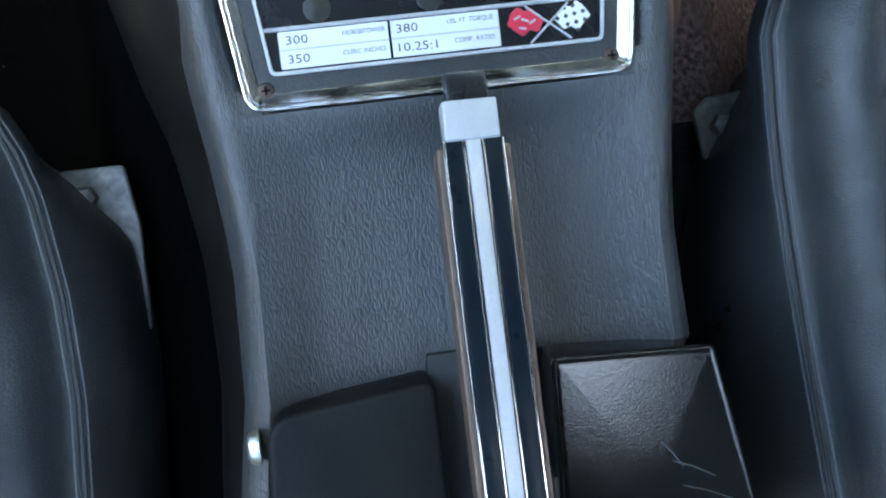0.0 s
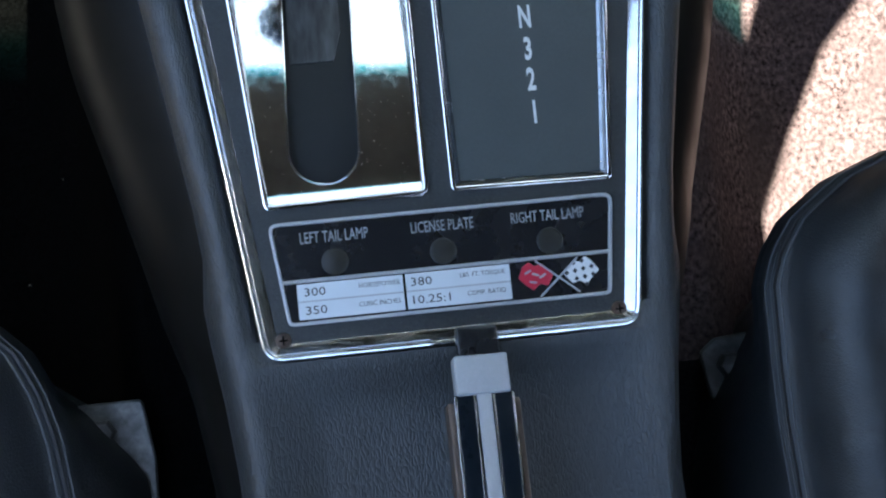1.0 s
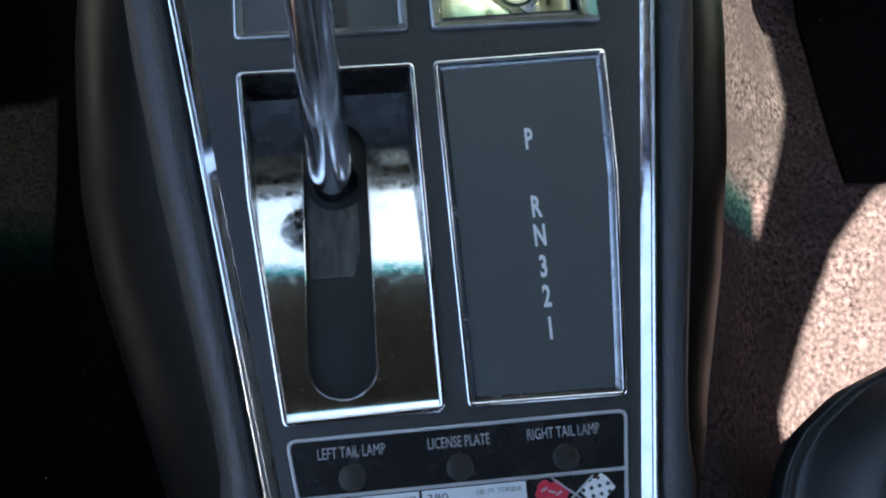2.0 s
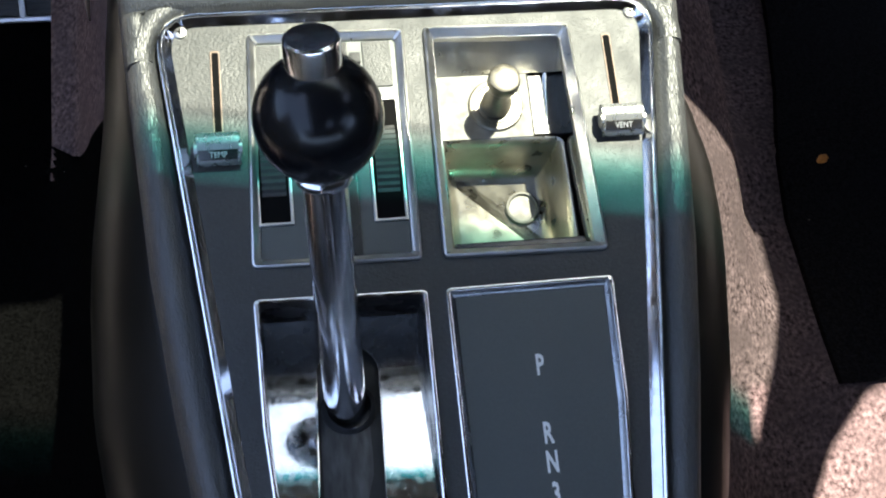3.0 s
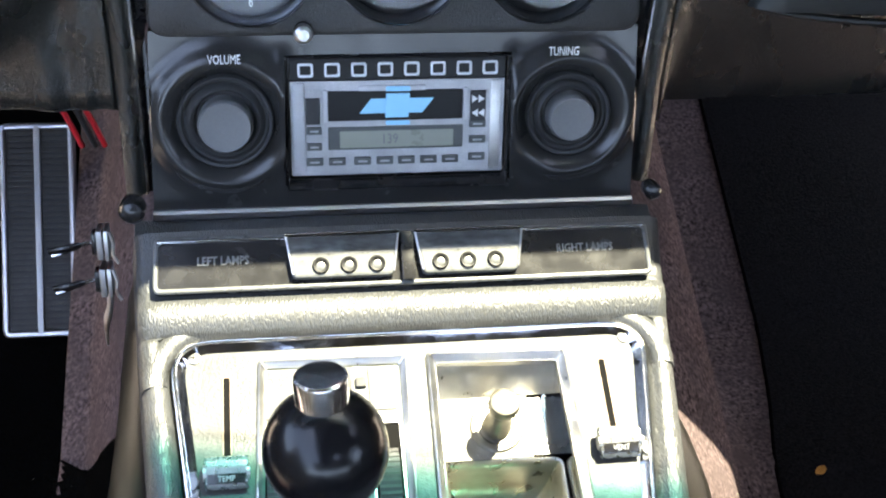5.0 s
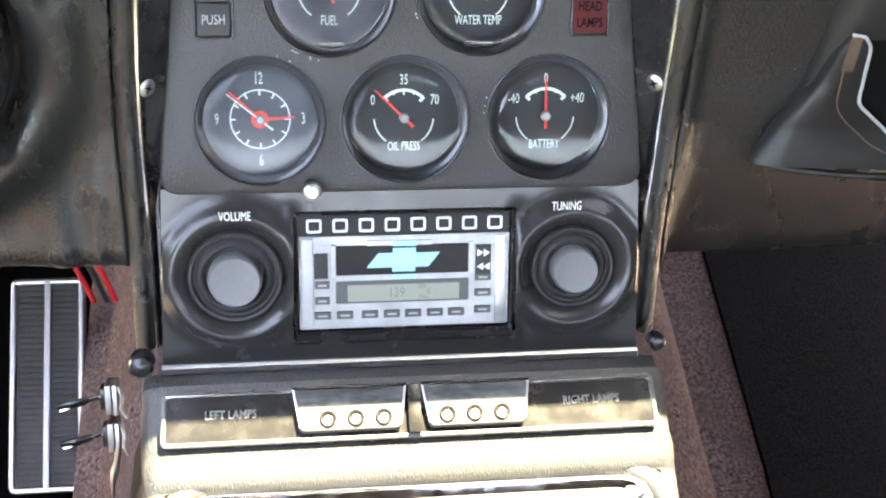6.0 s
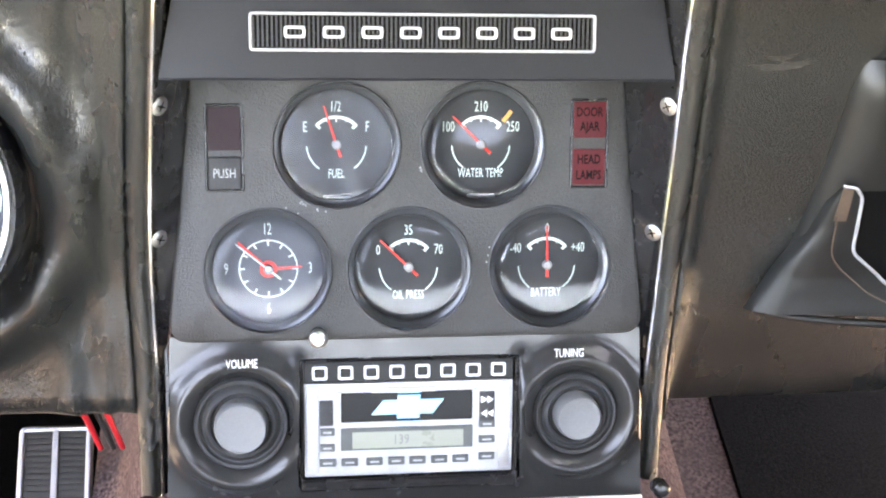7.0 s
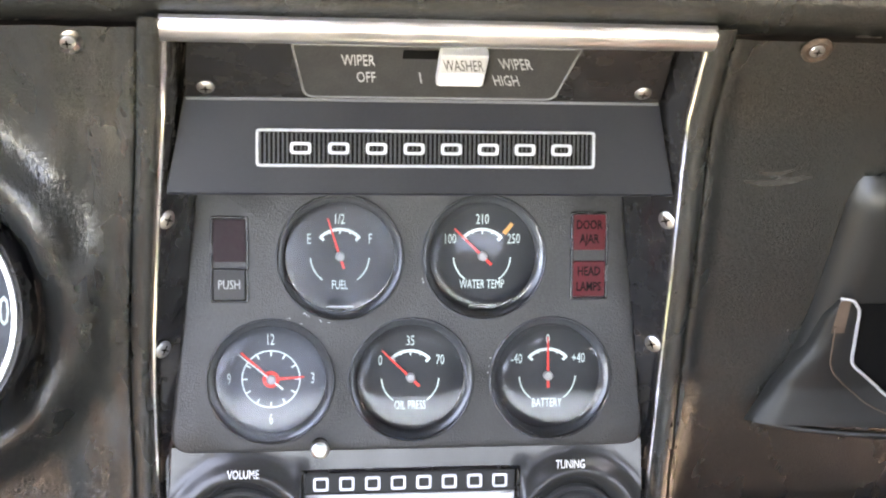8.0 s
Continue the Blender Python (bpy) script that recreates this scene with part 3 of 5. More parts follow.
floor_ys = [6 + 1.0 * i for i in range(8)] + slot_ys(SLOT_R, 10) + [SLOT_B.y + SLOT_R + 0.6, 142, 146, 150, 153]
for lo in (True, False):
    rows = []
    for y in floor_ys:
        sl, sr = slot_side(y, SLOT_R)
        x0, x1 = (well_left(y), sl) if lo else (sr, well_right(y))
        rows.append([(x0 + (x1 - x0) * k / 6, y, well_z(y)) for k in range(7)])
    part("polished_floor", sheet(rows, 1.2), MIRROR, bezel, "mirror-polished curved metal floor with fine scratches", smooth=60)
inner = inset(BEZ, 2.3)
part("well_wall", loops([at(inner, 0.6), [(x, y, well_z(y) - 1.0) for x, y in inner]]), GLOSS, bezel)
slide = [[(x, y, well_z(y) - 4.2) for x in (slot_side(y, SLOT_R + 1.5)[0], SLOT_A.x + 1.5, slot_side(y, SLOT_R + 1.5)[1])] for y in slot_ys(SLOT_R + 1.5, 6)]
slot = part("slide_plate", sheet(slide, 1.0), SLIDE, bezel, "dark sliding cover in the slot", smooth=60)
part("slide_insert", sheet([[(x, y, well_z(y) - 3.7) for x in (-54.5 + (y - 66) * 0.02, -44, -36.5 + min(4.0, (y - 66) * 0.3))] for y in range(66, 128, 6)], 0.5), BRUSHED, slot, "lighter brushed section", smooth=60)
rim = [(slot_side(y, SLOT_R)[0], y, well_z(y) + 0.1) for y in slot_ys(SLOT_R, 10)] + [(slot_side(y, SLOT_R)[1], y, well_z(y) + 0.1) for y in reversed(slot_ys(SLOT_R, 10))]
part("slot_lip", tube(rim, 0.4, 6), CHROME, bezel)

# dust on the polished floor
dust_rng = random.Random(11)
specks = bmesh.new()
for i in range(260):
    y = dust_rng.uniform(10, 150)
    x = dust_rng.uniform(well_left(y) + 2, well_right(y) - 2)
    sl, sr = slot_side(y, SLOT_R)
    r = dust_rng.uniform(0.05, 0.15)
    if not sl - 1 < x < sr + 1:
        block(x - r, y - r, well_z(y), x + r, y + r * dust_rng.uniform(0.6, 2.0), well_z(y) + 0.08, 0, bm=specks)
part("dust", specks, GREY_PRINT, bezel, "pale dust specks", smooth=0)

# gear indicator panel
gear = part("gear_indicator", pierced(inset(IND, 3.8), [], -1.4, -3.0), PANEL, console, "dark grey gear panel with white letters", smooth=0)
part("indicator_frame", ring_frame(IND, inset(IND, 2.2), -6, 1.6, 0.7), CHROME, gear, "bright chrome frame")
part("inner_lip", ring_frame(inset(IND, 2.2), inset(IND, 4.4), -3, 0.2, 0.5, inner_z=-1.0), CHANNEL, gear)
for text, y in (("P", 117), ("R", 87.5), ("N", 75.2), ("3", 62), ("2", 49.5), ("1", 36)):
    words(text, 9.3, WHITE, gear, 41.8, y, -1.32, wide=0.56, depth=0.1, name="gear_letter", weight=0.03)

# switch panel with two thumbwheels
switch = part("switch_panel", pierced(inset(SWP, 4.0), [], -2.2, -4.0), PANEL, console, "black switch panel with two ribbed thumbwheels", smooth=0)
part("switch_frame", ring_frame(SWP, inset(SWP, 4.2), -6, 1.8, 1.2, inner_z=-0.6), CHROME_WORN, switch, "worn chrome frame")
for x0, x1, y0, y1 in ((-73.5, -60.5, 189, 246), (-22.5, -10, 188, 245)):
    cx, cy = (x0 + x1) / 2, (y0 + y1) / 2
    part("wheel_slot", ring_frame(rect(x0 - 1.4, y0 - 1.4, x1 + 1.4, y1 + 1.4, 0.5, 2), rect(x0, y0, x1, y1, 0.4, 2), -2.2, -0.9, 0.3), CHROME_WORN, switch)
    part("slot_floor", slab(rect(x0, y0, x1, y1, 0.4, 2), -2.2, -2.0, 0.05), DARK, switch)
    wheel = bmesh.new()
    rib, rows_ = 64, []
    for i in range(rib * 2):
        a = 2 * math.pi * i / (rib * 2)
        r = 31.0 if (i // 1) % 2 else 30.3
        rows_.append((a, r))
    rings = []
    for xx in (x0 + 1.2, x1 - 1.2):
        rings.append([(xx, cy + r * math.cos(a), -28.5 + r * math.sin(a)) for a, r in rows_])
    loops(rings, wheel, True, True)
    part("thumbwheel", wheel, RUBBER, switch, "ribbed black thumbwheel", smooth=0)
part("center_strip", slab(rect(-46, 171, -30, 275, 0.5, 2), -2.2, -1.2, 0.3), GLOSS, switch)
part("upper_tab", slab(rect(-73.5, 250, -60.5, 275, 0.6, 2), -2.2, -1.4, 0.3), PLATE, switch)
part("upper_tab", slab(rect(-23, 252, -10, 275, 0.6, 2), -2.2, -1.4, 0.3), PLATE, switch)
part("small_key", block(-29, 264, -2.2, -24, 269, 0.2, 0.4), RUBBER, switch)

# heater levers in their slots
for sx, text in ((-1, "COOL\nTEMP"), (1, "OPEN\nVENT")):
    x = -90.0 if sx < 0 else 92.5
    part("lever_slot", ring_frame(rect(x - 2.2, 221, x + 2.2, 273, 1, 2), rect(x - 1.5, 222, x + 1.5, 272, 0.8, 2), -0.6, -0.2, 0.15), TRIM_BROWN, trim_plate)
    part("slot_shadow", slab(rect(x - 1.5, 222, x + 1.5, 272, 0.8, 2), -0.6, -0.5, 0.02), DARK, trim_plate)
    lever = thing("heater_lever", "small chrome heater lever with moulded lettering in the console slot", "lever", CON @ pose(x * MM, (223 if sx < 0 else 226.5) * MM, 0), group="heater levers")
    body = bmesh.new()
    prof = [(-7.2, 2.0), (-7.4, 3.6), (-6.4, 5.6), (-4.2, 7.2), (-1.4, 7.9), (-0.6, 8.6), (2.4, 9.4), (5.0, 9.3), (6.5, 8.2), (6.8, 6.0), (6.0, 3.0)]
    loops([[(-9.6, y, z) for y, z in prof], [(-9.2, y, z) for y, z in prof], [(9.2, y, z) for y, z in prof], [(9.6, y, z) for y, z in prof]], body, True, True)
    bmesh.ops.bevel(body, geom=list(body.edges), offset=0.0005, segments=2, affect="EDGES")
    knob = part("lever_knob", body, LEVER_MET, lever)
    part("dark_inlay", block(-8.6, -2.3, -0.3, 8.6, 2.3, 0.35, 0.15), GLOSS, knob, "black lettered inlay", pose(0, -3.9 * MM, 6.95 * MM, 25, 0, 0))
    for s in (-1, 1):
        part("end_cap", tube([(s * 9.0, -0.2, 5.4), (s * 10.4, -0.2, 5.4)], 3.6, 16), CHROME_WORN, knob)
    part("lever_stem", block(-1.2, -4, -6, 1.2, 4, 4, 0.3), STEEL, lever)
    top, low = text.split("\n")
    w1 = words(top, 2.6, GREY_PRINT, knob, 0, 2.2, 9.3, wide=0.85, depth=0.5)
    w1.matrix_basis = pose(0, 2.4 * MM, 9.2 * MM, 8, 0, 0)
    w2 = words(low, 2.6, SILVER, knob, 0, -3.6, 7.0, wide=0.85, depth=0.5)
    w2.matrix_basis = pose(0, -3.9 * MM, 7.3 * MM, 25, 0, 0)

# ashtray, standing open, with the lighter
ashtray = thing("ashtray", "open ashtray with a polished plate and worn metal bowl", "ashtray")
part("ashtray_frame", ring_frame(ASH, inset(ASH, 5.0), -6, 2.2, 1.4, inner_z=-2.0), CHROME_WORN, ashtray, "worn chrome frame")
ain = inset(ASH, 4.8)
part("well_wall", loops([at(ain, -1.5), at(ain, -38)]), MIRROR, ashtray)
part("lighter_plate", slab(rect(10, 231.5, 57, 265, 1, 2), -38, -22.0, 0.4), DULL_STEEL, ashtray, "bright speckled metal plate")
part("back_plate", sheet([[(x, 276.5, -2.5), (x, 270.5, -12), (x, 264.5, -21.8)] for x in (9, 30, 52, 75)], 1.0, (0, 1, 0)), CHROME_WORN, ashtray, "polished sloping back plate")
part("mirror_plate", slab(rect(57.4, 233, 74, 274.5, 1, 2), -40, -24.0, 0.4), GLOSS, ashtray, "dark polished plate")
part("corner_fold", tube([(66, 272, -23), (65, 258, -23.6), (64, 236, -23.9)], [2.2, 1.4, 0.4], 8, flat=0.4), CHROME, ashtray)
bowl_o = rounded([(11.5, 177), (71.5, 176), (71, 231), (12, 233)], 5, 5)
bowl = loops([at(inset(bowl_o, -0.8), -24.0), at(inset(bowl_o, 0.2), -22.6), at(inset(bowl_o, 1.4), -23.4), at(inset(bowl_o, 2.6), -29), at(inset(bowl_o, 5), -46), at(inset(bowl_o, 7), -52.5), at(inset(bowl_o, 10), -54)], cap_last=True)
part("bowl", bowl, BRASSY, ashtray, "brassy metal bowl with worn sides", smooth=50)
part("bowl_rest", loops([at(circle(53, 206, 8.6, 24), -54), at(circle(53, 206, 8.2, 24), -51.4), at(circle(53, 206, 7.2, 24), -51), at(circle(53, 206, 6.6, 24), -52.6), at(circle(53, 206, 1, 24), -53)], cap_last=True), DULL_STEEL, ashtray, "round stub rest")
part("front_flap", block(11, 168.0, -16, 71, 175.5, -6, 1.2), GLOSS, ashtray, "black front lip")
lighter = thing("cigar_lighter", "metal cigarette lighter knob in its socket beside the ashtray", "lighter", CON @ pose(40 * MM, 248 * MM, -22 * MM))
part("socket", lathe([(13.2, 0), (13.2, 0.8), (12.4, 1.6), (10.6, 1.8), (10.2, 0.8), (9.2, 0.7), (8.8, 1.6), (7.2, 1.6)], 36, caps=(True, True)), LIGHTER, lighter)
part("stem", lathe([(7.2, 0.5), (7.2, 6), (5.6, 10), (4.6, 16), (5.0, 24)], 28, caps=(True, True)), LIGHTER, lighter)
part("cap", lathe([(5.0, 22), (6.8, 23.5), (7.5, 25.5), (7.5, 29.5), (6.9, 31.2), (5.4, 31.8), (0.02, 32)], 28, caps=(True, True)), LIGHTER, lighter, "knurled dull cap")

# lamp monitor across the front
lamp = thing("lamp_monitor", "black lamp monitor bar with two chrome lens housings and faded lettering", "monitor", LAMPS)
LMO = rounded([(-124, 0), (124, 0), (123, 27.5), (-123, 27.5)], [4, 4, 3, 3], 4)
part("bar", slab(LMO, -12, 1.2, 1.2), GLOSS, lamp, "gloss black bar")
part("clear_rim", ring_frame(LMO, inset(LMO, 2.6), 0.4, 2.2, 1.2), CLEAR_GREY, lamp, "clear moulded rim")
part("bright_line", tube([(-121, 25.4, 2.2), (121, 25.4, 2.2)], 0.8, 8), BRIGHT, lamp, "bright line along the upper edge")
for sgn, text in ((-1, "LEFT LAMPS"), (1, "RIGHT LAMPS")):
    words(text, 4.4, DIM_PRINT, lamp, sgn * 90, 15.5, 1.3, wide=0.8, weight=0.02)
    x0, x1 = (-60, -4) if sgn < 0 else (3.5, 58)
    hood = part("lens_housing", slab(rounded([(x0 + 3.5, 4.5), (x1 - 3.5, 4.5), (x1, 26.5), (x0, 26.5)], [3, 3, 1, 1], 3), 1.2, 5.5, 1.4), CLEAR_GREY, lamp, "dusty clear lens housing")
    part("chrome_brow", tube([(x0, 26, 5.6), (x1, 26, 5.6)], 1.0, 10), BRIGHT, hood)
    part("clear_slope", sheet([[(x0 + 2.6, 16.4, 5.4), (x1 - 2.6, 16.4, 5.4)], [(x0 + 2.2, 18, 6.0), (x1 - 2.2, 18, 6.0)], [(x0 + 1.4, 24.6, 7.0), (x1 - 1.4, 24.6, 7.0)]], 1.2), WINDOW, hood, "streaked clear upper window")
    for s, xe in ((1, x0), (-1, x1)):
        part("clear_flank", tube([(xe + s * 0.4, 25.6, 5.4), (xe + s * 3.4, 6.5, 5.2)], 0.55, 8), CHROME_WORN, hood, "pale moulded flank")
    for k in (-1, 0, 1):
        lx = sgn * 29.4 + k * 13.7
        lens = part("lens", lathe([(4.1, 0), (4.1, 0.9), (3.6, 1.5), (2.7, 1.4), (2.2, 0.5)], 20, caps=(True, True)), DARK_PLASTIC, hood, "dark lens ring", pose(lx * MM, 10.2 * MM, 5.4 * MM))
        part("lens_face", lathe([(2.4, 0.3), (2.3, 0.7), (1.4, 1.0), (0.02, 1.1)], 20, caps=(True, True)), CLEAR_GREY, lens, "grey lens face", pose(0, -0.4 * MM, 0))
part("divider_post", block(-3.4, 2, 0.8, 3.0, 26.5, 5.0, 0.8), GLOSS, lamp)

# gear lever
selector = thing("gear_lever", "chrome gear lever with a glossy black ball and chrome button", "gear lever")
foot, tip = Vector((-42.0, 107, -25)), Vector((-47.6, 175.5, 91.5))
axis = (tip - foot).normalized()
part("rod", tube([tuple(foot), tuple(foot.lerp(tip, 0.5)), tuple(tip)], [9.4, 8.9, 8.5], 24), BRIGHT, selector, "bright chrome rod")
BALLM = Matrix.Translation(tip * MM) @ axis.to_track_quat("Z", "Y").to_matrix().to_4x4()
part("ball", lathe([(7, -1)] + [(23.3 * math.sin(a), 24.6 - 24.2 * math.cos(a)) for a in [0.35 + i * (2.75 - 0.35) / 22 for i in range(23)]] + [(8.0, 47.4)], 40, caps=(True, True)), BALL, selector, "glossy black ball", BALLM, smooth=60)
part("collar", lathe([(10.2, -3), (10.8, -2), (10.8, 0.2), (9.7, 1.5)], 28, caps=(True, True)), CHROME, selector, "", BALLM)
part("button", lathe([(10.0, 42), (10.0, 55.5), (9.7, 56.9), (8.7, 57.6), (7.0, 57.3), (0.02, 57.0)], 32, caps=(True, True)), BRIGHT, selector, "chrome release button", BALLM)
part("boot", lathe([(12.6, -27), (12.0, -20.5), (11.2, -18.5), (10.0, -16.5), (9.6, -15.5)], 28, cx=-41, cy=108, caps=(True, False)), RUBBER, selector, "black rubber collar")

# parking brake
brake = thing("parking_brake", "parking brake lever with chrome strip and silver release button", "brake lever", CON @ pose(6.5 * MM, -50 * MM, 17 * MM, -9, 0, -0.7))
part("sleeve", block(-8, -12, -6, 8, 2.5, 3.5, 1.5), GLOSS, brake, "black plastic sleeve")
part("release_button", block(-10.3, -24, -7, 10.3, -9, 6.2, 1.3, 3), SILVER, brake, "brushed silver release button")
grip = part("grip", block(-11.4, -205, -9, 11.4, -23.5, 4.2, 1.2), DARK_PLASTIC, brake, "black grip")
part("chrome_strip", block(-2.7, -205, 4, 2.7, -23.8, 5.4, 0.5), SILVER, grip, "bright centre strip")
for s in (-1, 1):
    part("outer_skin", block(s * 12.5 - 1.3, -206, -14, s * 12.5 + 1.3, -26, 2.6, 1.0), TRIM_BROWN, grip, "tarnished side skin")
    part("thin_line", block(s * 10.9 - 0.4, -205, 3, s * 10.9 + 0.4, -24, 4.7, 0.2), CHROME, grip)
    part("thin_line", block(s * 3.6 - 0.3, -205, 3, s * 3.6 + 0.3, -24, 4.7, 0.1), CHROME, grip)
    part("black_inlay", block(s * 7.2 - 3.1, -205, 3.6, s * 7.2 + 3.1, -24, 4.6, 0.5), INLAY, grip)
part("lever_arm", block(-9, -250, -26, 9, -150, -10, 2), STEEL, brake)

def cover_block(outline, z0, z1, dome, r=4.5):
    """A vinyl-wrapped block with soft edges and a slightly uneven, domed top."""
    base = rounded(outline, r, 4)
    cx, cy = sum(p[0] for p in base) / len(base), sum(p[1] for p in base) / len(base)
    rings = [at(base, z0), at(base, z1 - 2.2), at(inset(base, 0.4), z1 - 1.0), at(inset(base, 1.1), z1 - 0.3), at(inset(base, 2.0), z1), at(inset(base, 3.2), z1 + 0.12)]
    edge = inset(base, 3.2)
    for k in (0.975, 0.8, 0.6, 0.4, 0.2, 0.04):
        rings.append([(cx + (x - cx) * k, cy + (y - cy) * k, z1 + 0.12 + dome * (1 - k * k) + 0.3 * math.sin(x * k * 0.21 + y * k * 0.13) * (1 - k) * k) for x, y in edge])
    return loops(rings, None, True, True)


hinge = thing("brake_housing", "worn black vinyl-wrapped cover block beside the parking brake", "cover", group="brake covers")
part("shell", cover_block([(-17, -161), (-82, -168), (-88, -262), (-17, -262)], -14, 15, 0.5, [5, 12, 3, 3]), WORN_VINYL, hinge, smooth=60)
bolt = part("bolt", lathe([(7, 0), (7, 2), (6, 4), (4, 5), (0.02, 5.2)], 24, caps=(True, True)), CHROME_WORN, hinge, "domed bright bolt", pose(-86 * MM, -180 * MM, 2 * MM, 0, -90, 0))
hinge2 = thing("brake_housing", "glossy black vinyl-wrapped cover block with scratches", "cover", group="brake covers")
part("shell", cover_block([(27, -158), (91, -161), (108, -262), (24, -262)], -14, 17, 0.6, 3), WRINKLE, hinge2, smooth=60)
for (x0, y0), (x1, y1) in (((66, -196), (74, -207)), ((70, -204), (86, -212)), ((73, -214), (92, -222))):
    part("scratch", tube([(x0, y0, 17.7), ((x0 + x1) / 2, (y0 + y1) / 2 + 0.8, 17.8), (x1, y1, 17.6)], 0.16, 5), KNOB, hinge2)
part("side_clip", block(24, -225, -4, 28, -205, 12, 1), STEEL, hinge2)
part("gap_cover", block(-18, -262, -14, 26, -155, -8, 1), RUBBER, hinge)


# ---- radio and gauge stack ----
radio = thing("car_radio", "cassette radio in a satin black fascia with two flared knobs", "radio", STK)


KNOBS = ((-87, 24.0, 13.6, 31.5), (88, 22.2, 12.2, 30.0))


def flare(x, v):
    """Height of the moulded panel: a soft rim with a dished hollow round each knob and a rise towards the radio."""
    h = 2.2 * math.exp(-((abs(x) - 58) / 4.5) ** 2 - max(0.0, abs(v + 82) - 32) ** 2 / 30)
    for cx, ring, cap, rim in KNOBS:
        d = math.hypot(x - cx, v + 79.5)
        if d >= rim:
            h += 5.6 * math.exp(-((d - rim) / 6.5) ** 2)
        else:
            h += 5.6 - 8.4 * min(1.0, (rim - d) / (rim - ring + 2.0)) ** 1.4
    return h


face_rows = []
for i in range(67):
    v = -127.5 + i * 1.42
    half = 125.5 + (v + 124) / 88 * -3.5
    row = []
    for j in range(181):
        x = -half + 2 * half * j / 180
        h = flare(x, v)
        if abs(x) < 57 and -117.5 < v < -47:
            h = -7.0
        row.append((x, v, h))
    face_rows.append(row)
radio_face = part("fascia", sheet(face_rows, 10.0), FASCIA, radio, "satin black moulded fascia", smooth=70)
part("lower_edge", sheet([[(x, -132.0, -3), (x, -131.8, 1.0), (x, -130.8, 2.4), (x, -128.0, 2.8), (x, -126.6, 1.6)] for x in (-126, -60, 0, 60, 126)], 1.5), SATIN, radio_face, "chrome lower edge")
for text, x, v in (("VOLUME", -86, -46.5), ("TUNING", 83, -45.5)):
    words(text, 4.6, WHITE, radio_face, x, v, flare(x, v) + 1.6, wide=0.62)

for cx, ring, cap, rim in KNOBS:
    knob = part("knob", lathe([(ring, -3.2), (ring, 2.6), (ring - 0.8, 3.8), (ring - 2.2, 3.4), (ring - 3.0, 1.4), (ring - 4.0, 1.0), (cap + 5.0, 3.4), (cap + 3.6, 4.4), (cap + 2.2, 3.6), (cap + 1.2, 0.5)], 56, caps=(True, True)), RUBBER, radio, "ringed black rubber knob", pose(cx * MM, -79.5 * MM, 0))
    part("knob_cap", lathe([(cap, 0), (cap, 8.5), (cap - 0.4, 11.0), (cap - 1.2, 12.0), (cap - 2.0, 11.8), (0.02, 11.8)], 48, caps=(True, True)), KNOB, knob, "flat grey cap")

part("recess", slab(rect(-57, -117, 57, -47, 2, 3), -9, -6.6, 0.4), GLOSS, radio)
part("outer_lip", ring_frame(rect(-57.4, -117.6, 57.4, -47, 1.5, 3), rect(-55.6, -113, 55.6, -48.6, 1.0, 3), -8, 2.4, 1.0, inner_z=-2.5), GLOSS, radio, "black outer lip")
header = part("header_bar", slab(rect(-55, -60.4, 55, -49.0, 0.8, 2), -6.6, -1.5, 0.5), DARK_PLASTIC, radio, "black bar with eight silver blocks")
for i in range(8):
    cx = -46.7 + i * 13.35
    part("silver_block", ring_frame(rect(cx - 3.9, -58.4, cx + 3.9, -51.2, 1.4, 3), rect(cx - 2.7, -57.2, cx + 2.7, -52.4, 0.7, 3), -1.5, -0.5, 0.2), PALE, header)
chassis = part("bright_face", slab(rect(-55, -111, 55, -60.6, 1.2, 3), -6.6, -2.0, 0.6), FACE_SILVER, radio, "bright silver face plate")
part("side_pillar", block(-53.5, -109, -3, -47.5, -61.5, -0.6, 0.8), SILVER, chassis)
part("side_pillar", block(47.5, -109, -3, 53, -61.5, -1.0, 0.8), CHROME_WORN, chassis)
part("upper_tab", block(-20, -66.2, -2.4, 14, -63.4, -0.8, 0.4), SILVER, chassis)
door_c = part("cassette_door", slab(rect(-36, -81.5, 33, -66, 0.8, 2), -2.0, -0.6, 0.3), DARK_PLASTIC, radio, "black cassette door")
part("blue_emblem", slab([(-20, -77.5), (12, -77.5), (18, -69.8), (-14, -69.8)], -0.6, 0.2, 0.2), BLUE, door_c, "pale blue emblem")
part("blue_emblem", slab([(-6.8, -79.8), (5.0, -79.8), (5.6, -67.2), (-6.4, -67.2)], -0.6, 0.25, 0.2), BLUE, door_c)
part("blue_tab", slab(rect(-6.4, -66.2, 6, -63.6, 0.4, 2), -0.8, -0.3, 0.1), BLUE, radio)
part("blue_tab", slab(rect(-6.4, -84.3, 6, -82.0, 0.4, 2), -2.0, -1.5, 0.1), BLUE, radio)
for x in (-37, 34.5):
    part("door_pillar", block(x - 1.1, -82, -2.2, x + 1.1, -65, -0.2, 0.4), SILVER, chassis)
window = part("display_window", slab(rect(-36, -97, 33.5, -85, 0.6, 2), -2.0, -1.2, 0.2), PANEL, radio, "dark display surround")
part("display", slab(rect(-30, -96, 28.5, -87, 0.4, 2), -1.2, -0.9, 0.1), LCD, window, "grey liquid crystal display")
words("139", 5.2, DIM_PRINT, window, -4, -91.3, -0.82, wide=0.8, depth=0.05)


